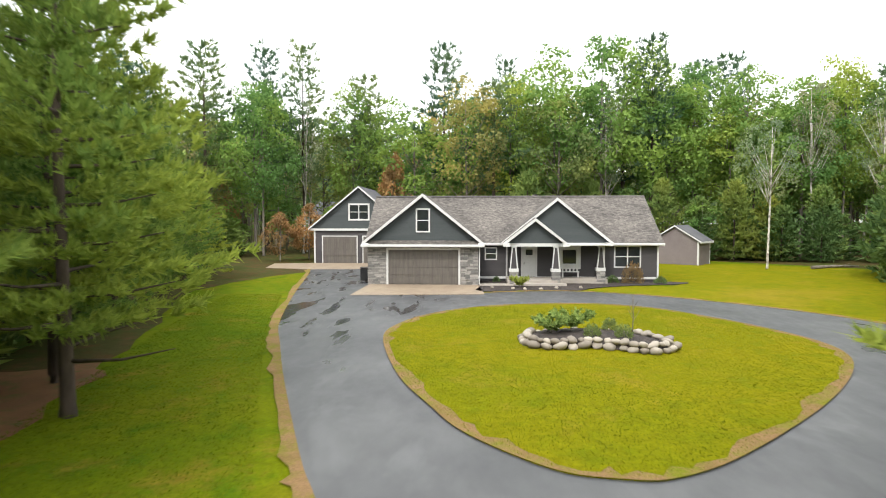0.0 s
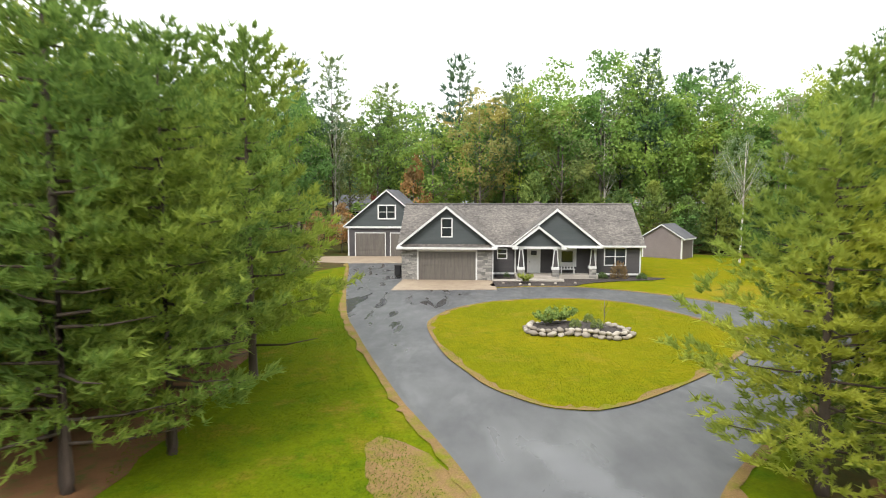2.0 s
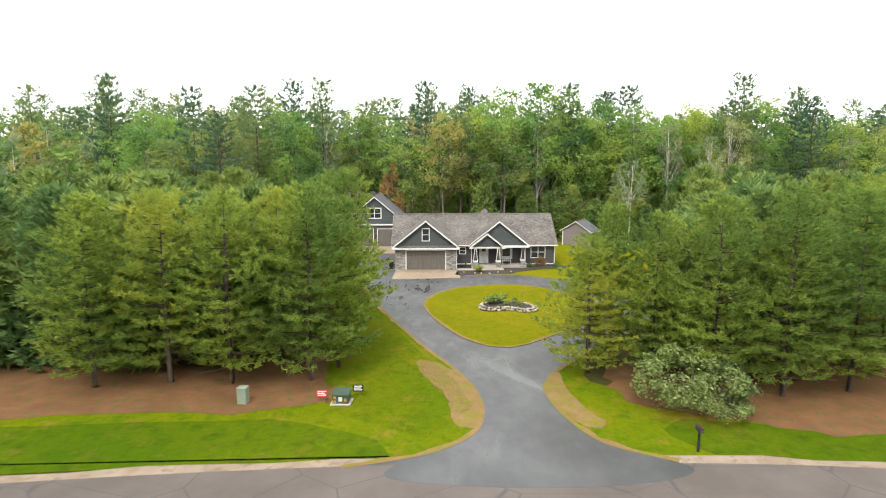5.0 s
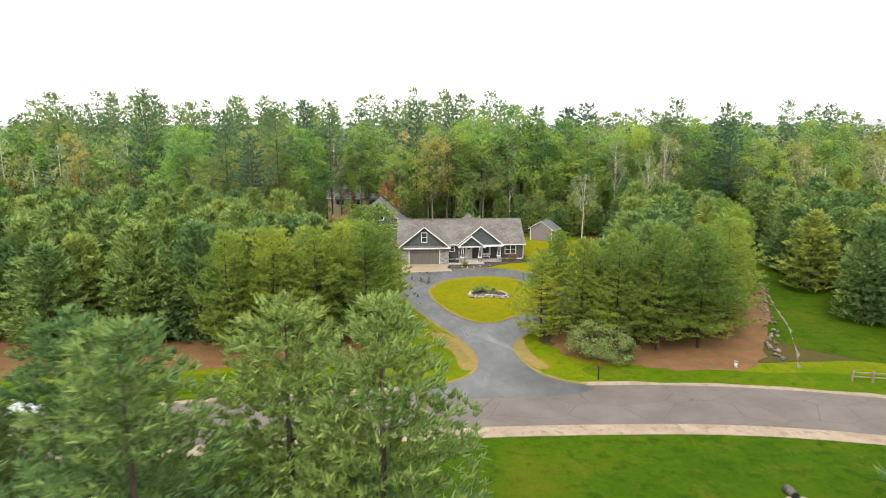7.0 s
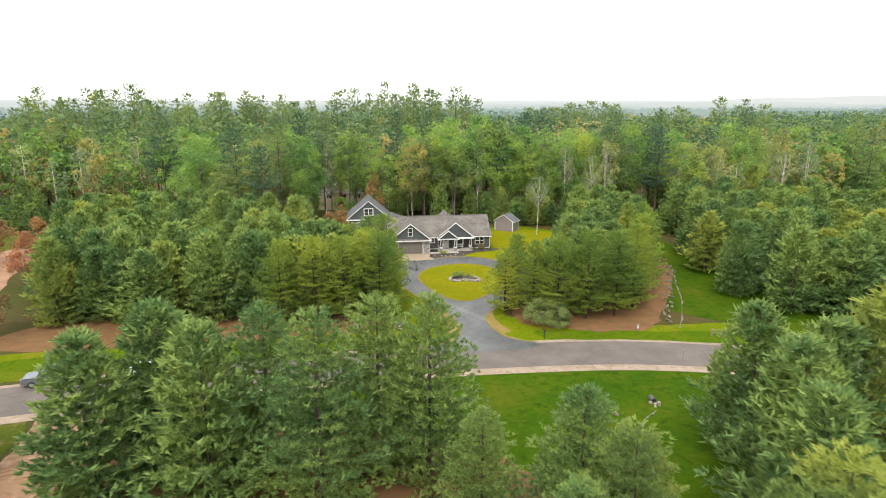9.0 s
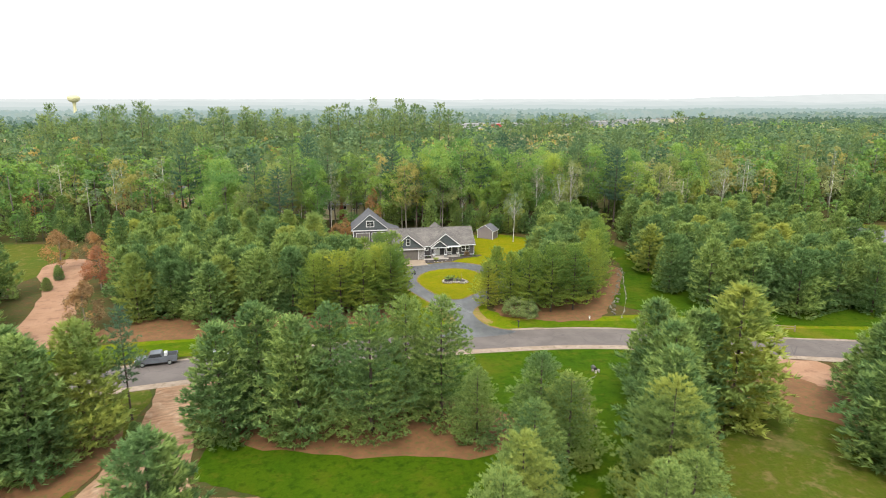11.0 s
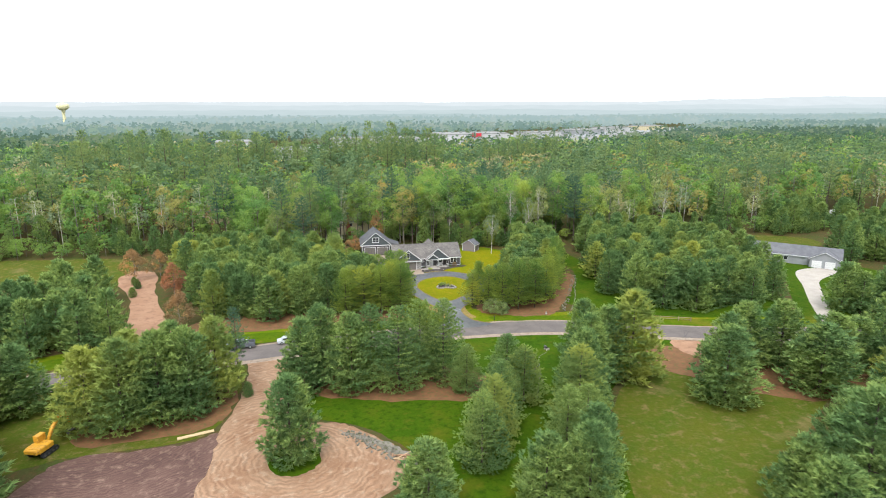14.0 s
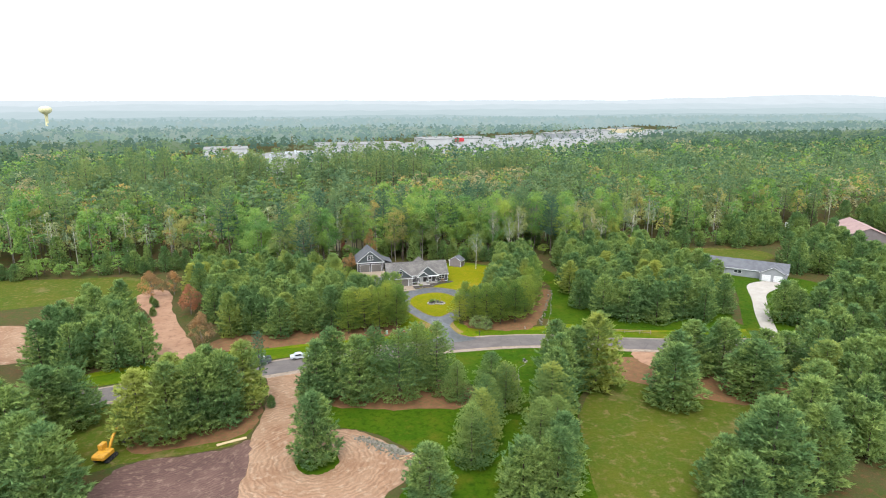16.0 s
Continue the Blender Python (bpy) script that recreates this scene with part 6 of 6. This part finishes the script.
for nm, x, y, mat, lab in (("yard_sign", -3.3, -42.0, "red", "small red and white yard sign on wire legs"), ("yard_sign", -1.25, -41.2, "black", "small dark yard sign with white bars on wire legs")):
    sgn = thing(nm, lab, "sign", pose(x, y, -0.03, -8, 0, 0))
    part("board", boxed(-0.32, -0.01, 0.3, 0.32, 0.01, 0.72, bevel=0.004), M[mat], sgn)
    for i in range(3):
        part("bar", boxed(-0.25, -0.016, 0.38 + i * 0.11, 0.25 - 0.08 * (i % 2), -0.011, 0.44 + i * 0.11), M["white"], sgn)
    for s in (-0.22, 0.22):
        part("leg", rod((s, 0, 0), (s, 0, 0.32), 0.008, 4), M["steel"], sgn)
mb = thing("mailbox", "black mailbox on a post by the road", "mailbox", pose(16.4, -48.5, 0.0))
part("post", boxed(-0.05, -0.05, -0.05, 0.05, 0.05, 1.05), M["black"], mb)
part("body", prism([(-0.11, 1.05), (0.11, 1.05), (0.11, 1.2), (0.06, 1.28), (-0.06, 1.28), (-0.11, 1.2)], -0.28, 0.26), M["black"], mb)
part("door", boxed(-0.1, -0.295, 1.06, 0.1, -0.28, 1.24), M["steel"], mb)
part("flag", boxed(0.115, -0.1, 1.15, 0.13, 0.1, 1.3), M["red"], mb)
vp = thing("vent_pipe", "short white capped pipe standing in the needle bed", "pipe", pose(30.1, -46.4, -0.03))
part("pipe", rod((0, 0, 0), (0, 0, 0.55), 0.13, 10), M["white"], vp)
part("cap", rod((0, 0, 0.5), (0, 0, 0.62), 0.17, 10), M["metal"], vp)
cp = thing("culvert", "dark culvert pipe end with pale stones in the ditch", "culvert", pose(22.7, -66.5, -0.05))
part("pipe", tube([(0, -0.35, 0.16), (0, 0.5, 0.2)], [0.3, 0.3], 14), M["steel"], cp)
part("opening", tube([(0, -0.37, 0.16), (0, -0.35, 0.16)], [0.25, 0.25], 14), M["black"], cp)
for sx, sy, sr in ((-0.45, -0.55, 0.22), (0.4, -0.6, 0.2), (-0.1, -0.85, 0.18), (0.22, -1.15, 0.15), (-0.3, -1.3, 0.14)):
    bm = bmesh.new()
    bmesh.ops.create_icosphere(bm, subdivisions=2, radius=sr, matrix=Matrix.Translation((sx, sy, sr * 0.35)))
    for v in bm.verts:
        v.co += Vector((1, 1, 0.6)) * noise.noise(v.co * 5) * 0.06
    part("stone", bm, M["boulder"], cp)

fence = thing("rail_fence", "weathered two-rail wooden fence along the verge", "fence")
fpts = smooth_loop([(38.6, -50.2), (48, -52.6), (62, -57.6)], False, 4)
for i, p in enumerate(fpts):
    part("post", boxed(p.x - 0.08, p.y - 0.08, -0.1, p.x + 0.08, p.y + 0.08, 1.05, bevel=0.01), M["wood"], fence)
    if i:
        o = fpts[i - 1]
        for z in (0.45, 0.85):
            part("rail", rod((o.x, o.y, z), (p.x, p.y, z), 0.06, 5), M["wood"], fence)
flog = thing("fallen_log", "grey fallen log lying at the lawn's edge", "log", pose(39, 15.5, 0.1, 0, 0, 8))
part("log", tube([(-2.2, 0, 0.05), (0, 0.1, 0.12), (2.4, 0, 0.1)], [0.16, 0.14, 0.08], 7), M["greybark"], flog)
part("branch", tube([(0.6, 0, 0.1), (1.2, -0.4, 0.4)], [0.05, 0.02], 5), M["greybark"], flog)
plank = thing("timber_plank", "long pale sawn plank lying at the plot's edge", "plank", pose(-43.2, -89.5, 0.0, 0, 0, 17))
part("plank", boxed(-2.7, -0.35, 0, 2.7, 0.35, 0.12, bevel=0.01), M["timber"], plank)
pile = thing("timber_pile", "heap of broken pale timber beside the sandy loop", "timber pile", pose(-11.4, -102.4, 0.0))
rnd_p = random.Random(8)
for i in range(12):
    a, l = rnd_p.uniform(-0.6, 0.6), rnd_p.uniform(0.8, 1.7)
    x, y = rnd_p.uniform(-0.9, 0.9), rnd_p.uniform(-0.6, 0.6)
    part("board", rod((x - l * math.cos(a), y - l * math.sin(a), 0.1 + 0.04 * i), (x + l * math.cos(a), y + l * math.sin(a), 0.16 + 0.045 * i), 0.1, 4), M["clay"] if i % 3 else M["timber"], pile)


def rubble(cx, cy, n, spread, seed):
    rnd = random.Random(seed)
    bm = bmesh.new()
    for i in range(n):
        s = rnd.uniform(0.12, 0.34)
        m = Matrix.LocRotScale((cx(i / n) + rnd.gauss(0, spread), cy(i / n) + rnd.gauss(0, spread), s * 0.3), Euler((rnd.random(), rnd.random(), rnd.random() * 6)), (s, s * 0.8, s * 0.6))
        bmesh.ops.create_icosphere(bm, subdivisions=1, radius=1.0, matrix=m)
    return tagged(new("rubble", mesh_of(bm, "rubble", M["gravel"])), "loose grey stones strewn over the grass", "rubble", kind="stuff")


rubble(lambda u: -20 + 12 * u, lambda u: -93 - 14 * u, 240, 0.7, 1)
rubble(lambda u: 50 - 15 * u, lambda u: -16 - 29 * u, 70, 0.4, 2)
rubble(lambda u: 18.5 - 2.5 * u, lambda u: -68 - 16 * u, 30, 0.35, 3)


# ---- vehicles ----
def wheel(parent, x, y, r=0.38, w=0.24):
    t = part("wheel", tube([(x, y - w / 2, r), (x, y - w / 2 + 0.03, r), (x, y + w / 2 - 0.03, r), (x, y + w / 2, r)], [r * 0.92, r, r, r * 0.92], 16), M["black"], parent)
    part("rim", tube([(x, y - w / 2 - 0.012, r), (x, y + w / 2 + 0.012, r)], [r * 0.6, r * 0.6], 12), M["metal"], t)


def pickup(x, y, turn):
    t = thing("pickup_truck", "grey crew-cab pickup truck parked at the roadside", "truck", pose(x, y, 0.0, 0, 0, turn))
    part("body", prism([(-2.9, 0.45), (2.85, 0.45), (2.9, 0.8), (2.75, 1.12), (1.35, 1.2), (-2.9, 1.2)], -0.95, 0.95), M["carpaint"], t)
    part("cabin", prism([(-1.0, 1.2), (1.4, 1.2), (0.75, 1.85), (-0.75, 1.88)], -0.82, 0.82), M["carpaint"], t)
    part("bed_floor", boxed(-2.8, -0.8, 1.19, -1.1, 0.8, 1.215), M["black"], t)
    for s in (-1, 1):
        part("bed_side", boxed(-2.85, s * 0.9 - 0.06, 1.2, -1.05, s * 0.9 + 0.06, 1.38), M["carpaint"], t)
        part("side_window", prism([(-0.85, 1.3), (1.05, 1.3), (0.65, 1.76), (-0.65, 1.78)], s * 0.825 - 0.012, s * 0.825 + 0.012), M["glass"], t)
        part("headlight", boxed(2.8, s * 0.72 - 0.14, 0.85, 2.88, s * 0.72 + 0.14, 1.02), M["silver"], t)
    part("tailgate", boxed(-2.93, -0.9, 0.75, -2.86, 0.9, 1.38), M["carpaint"], t)
    part("windscreen", slab([(1.36, -0.72, 1.26), (1.36, 0.72, 1.26), (0.8, 0.66, 1.8), (0.8, -0.66, 1.8)], 0.02), M["glass"], t)
    part("bumper", boxed(2.85, -0.9, 0.45, 3.0, 0.9, 0.68, bevel=0.03), M["metal"], t)
    part("cargo_box", boxed(-1.5, -0.35, 1.215, -1.12, 0.35, 1.75, bevel=0.02), M["white"], t)
    for wx in (-1.85, 1.85):
        for wy in (-0.86, 0.86):
            wheel(t, wx, wy)


def saloon(x, y, turn):
    t = thing("parked_car", "white saloon car parked at the roadside", "car", pose(x, y, 0.0, 0, 0, turn))
    part("body", prism([(-2.2, 0.35), (2.2, 0.35), (2.25, 0.65), (1.1, 0.9), (-1.6, 0.95), (-2.25, 0.85)], -0.86, 0.86), M["silver"], t)
    part("cabin", prism([(-1.5, 0.93), (1.0, 0.9), (0.35, 1.4), (-0.95, 1.42)], -0.74, 0.74), M["silver"], t)
    for s in (-1, 1):
        part("side_window", prism([(-1.25, 0.98), (0.75, 0.97), (0.28, 1.34), (-0.88, 1.36)], s * 0.745 - 0.01, s * 0.745 + 0.01), M["glass"], t)
    for wx in (-1.35, 1.35):
        for wy in (-0.78, 0.78):
            wheel(t, wx, wy, 0.32, 0.2)


pickup(-40.6, -54.6, 188)
saloon(-31.0, -53.4, 6)

ex = thing("excavator", "yellow tracked excavator with a raised boom on the plot", "excavator", pose(-64.4, -90.6, 0, 0, 0, 70))
for s in (-1, 1):
    tr = part("track", prism([(-1.6, 0.35), (-1.3, 0.02), (1.3, 0.02), (1.6, 0.35), (1.3, 0.75), (-1.3, 0.75)], s * 1.05 - 0.26, s * 1.05 + 0.26), M["black"], ex)
    for x in (-1.1, -0.4, 0.4, 1.1):
        part("roller", tube([(x, s * 1.05 - 0.28, 0.35), (x, s * 1.05 + 0.28, 0.35)], [0.2, 0.2], 10), M["steel"], tr)
part("undercarriage", boxed(-0.9, -0.85, 0.4, 0.9, 0.85, 0.85), M["steel"], ex)
part("house_body", boxed(-1.9, -1.2, 0.9, 0.9, 1.2, 1.75, bevel=0.12), M["yellow"], ex)
part("counterweight", boxed(-2.3, -1.15, 0.95, -1.85, 1.15, 1.7, bevel=0.15), M["yellow"], ex)
cabp = part("cab", boxed(-0.3, 0.3, 1.7, 1.2, 1.2, 2.75, bevel=0.08), M["yellow"], ex)
part("cab_window", boxed(1.18, 0.4, 1.95, 1.22, 1.1, 2.6), M["glass"], cabp)
part("cab_window", boxed(-0.1, 1.18, 1.95, 1.0, 1.22, 2.6), M["glass"], cabp)
part("boom", tube([(0.8, -0.2, 1.4), (1.9, -0.2, 3.0), (3.4, -0.2, 4.1), (4.9, -0.2, 3.9)], [0.26, 0.32, 0.28, 0.2], 6), M["yellow"], ex)
part("stick", tube([(4.6, -0.2, 4.3), (5.3, -0.2, 2.6), (5.5, -0.2, 1.0)], [0.2, 0.2, 0.13], 6), M["yellow"], ex)
part("hydraulic_ram", rod((1.2, -0.2, 2.3), (2.6, -0.2, 3.3), 0.08, 8), M["steel"], ex)
part("hydraulic_ram", rod((3.3, -0.2, 4.4), (4.7, -0.2, 4.45), 0.08, 8), M["steel"], ex)
part("bucket", prism([(4.9, 0.2), (5.6, 0.05), (5.9, 0.5), (5.6, 1.1), (5.1, 0.9)], -0.75, 0.35), M["steel"], ex)


# ---- other houses ----
def cottage(name, label, x, y, turn, L, D, h, rise, wall, roof, gables=(), doors=(), wins=()):
    b = thing(name, label, "house", pose(x, y, 0, 0, 0, turn))
    part("wall", boxed(0, 0, -0.2, L, D, h), M[wall], b)
    part("roof_slope", slab([(-0.4, -0.4, h), (L + 0.4, -0.4, h), (L + 0.4, D / 2, h + rise), (-0.4, D / 2, h + rise)]), M[roof], b)
    part("roof_slope", slab([(L + 0.4, D + 0.4, h), (-0.4, D + 0.4, h), (-0.4, D / 2, h + rise), (L + 0.4, D / 2, h + rise)]), M[roof], b)
    for xx in (0.0, L - 0.15):
        part("gable_wall", prism([(0, h - 0.05), (D, h - 0.05), (D / 2, h + rise - 0.2)], xx, xx + 0.15), M[wall], b).matrix_basis = Matrix(((0, 1, 0, 0), (1, 0, 0, 0), (0, 0, 1, 0), (0, 0, 0, 1)))
    part("fascia", boxed(-0.4, -0.46, h - 0.2, L + 0.4, -0.4, h), M["white"], b)
    for x0, x1, out in gables:
        part("wing_wall", boxed(x0, -out, -0.2, x1, 0.0, h), M[wall], b)
        xm, zr = (x0 + x1) / 2, h + (x1 - x0) * 0.28
        part("wing_gable", prism([(x0, h), (x1, h), (xm, zr - 0.1)], -out, 0.5), M[wall], b)
        gable_roof(b, xm, zr + 0.12, x0 - 0.35, x1 + 0.35, h, -out - 0.35, D / 2, M[roof], 0.14)
    for x0, x1, z1, yy in doors:
        d = part("garage_door", boxed(x0, yy - 0.05, 0, x1, yy + 0.02, z1), M["white"], b)
        for k in range(1, 4):
            part("panel_joint", boxed(x0, yy - 0.058, z1 * k / 4 - 0.012, x1, yy - 0.05, z1 * k / 4 + 0.012), M["greywall"], d)
    for x0, x1, z0, z1, yy in wins:
        window_unit(b, x0, x1, z0, z1, yy, 2, 1, 0.1)
    return b


cottage("house", "grey single-storey house with white garage doors and dark roof", 115, -6.5, -42, 26, 9, 2.8, 2.6, "greywall", "slate", ((0, 6, 1.2), (17.5, 25.5, 2.2)), ((18.2, 20.9, 2.2, -2.2), (21.8, 24.5, 2.2, -2.2)), ((2, 4, 1.0, 2.3, -1.2), (9, 11.5, 1.0, 2.3, 0.0)))
cottage("house", "tan two-storey house half hidden among the trees", -20, 56, 0, 15, 8, 5.0, 2.4, "tan", "slate", (), (), ((2, 4, 3.2, 4.5, 0.0), (6, 8, 3.2, 4.5, 0.0), (10, 12, 3.2, 4.5, 0.0)))
chim = thing("chimney", "red brick chimney against the tan house wall", "chimney", pose(-13.6, 55.5, 0))
part("stack", prism([(-0.9, 0), (0.9, 0), (0.7, 3.5), (0.45, 4.5), (0.45, 8.2), (-0.45, 8.2), (-0.45, 4.5), (-0.7, 3.5)], -0.45, 0.45), M["brick"], chim)
part("cap", boxed(-0.55, -0.55, 8.15, 0.55, 0.55, 8.35), M["step"], chim)
cottage("house", "grey-roofed house hidden in the woods", -76, 92, -20, 14, 9, 4.6, 2.6, "tan", "slate", (), (), ((2, 4, 1.2, 2.6, 0.0), (8, 10, 1.2, 2.6, 0.0)))
cottage("barn", "large barn with a faded pink roof", 215, 11, 62, 26, 15, 4.6, 3.2, "taupe", "rosyroof", (), (), ())
wt = thing("white_truck", "white box truck with red markings by the barn", "truck", pose(203, 52, 0, 0, 0, 15))
part("box_body", boxed(-4, -1.2, 0.8, 1.5, 1.2, 3.4, bevel=0.05), M["white"], wt)
part("cab", boxed(1.6, -1.1, 0.6, 3.4, 1.1, 2.5, bevel=0.2), M["red"], wt)
for wx in (-2.6, 2.5):
    for wy in (-1.0, 1.0):
        wheel(wt, wx, wy, 0.5, 0.3)


# ---- grass blades on the nearest lawns ----
def grass(name, poly, n, mat, label, seed, keep_out=()):
    rng = np.random.default_rng(seed)
    xs, ys = [p[0] for p in poly], [p[1] for p in poly]
    pts = []
    while len(pts) < n:
        p = (rng.uniform(min(xs), max(xs)), rng.uniform(min(ys), max(ys)))
        if inside(p, poly) and not any(inside(p, k) for k in keep_out):
            pts.append((p[0], p[1], 0.03))
    P = np.array(pts)
    D = unit(np.concatenate([rng.normal(0, 0.5, (n, 2)), np.ones((n, 1))], 1))
    v, f = needles(P, D, rng.uniform(0.02, 0.05, n), rng.uniform(0.01, 0.022, n), rng, 2.0)
    tagged(new(name, quad_mesh(name, v, f, mat)), label, "grass", kind="stuff")


ISL = [(p.x, p.y) for p in smooth_loop(ISLAND, True, 2)]
grass("grass", ISL, 42000, M["blade"], "short yellow-green grass blades on the island", 71, [[(p.x, p.y) for p in BED]])
grass("grass", [(-4.6, -36), (-4.2, -30), (-7, -18), (-9, -6), (-5.6, -6), (-2.8, -17), (0, -26), (2.2, -32.6), (4.6, -38), (5.6, -43), (3, -47), (-2, -44)], 36000, M["frontblade"], "short yellow-green grass blades beside the drive", 72)
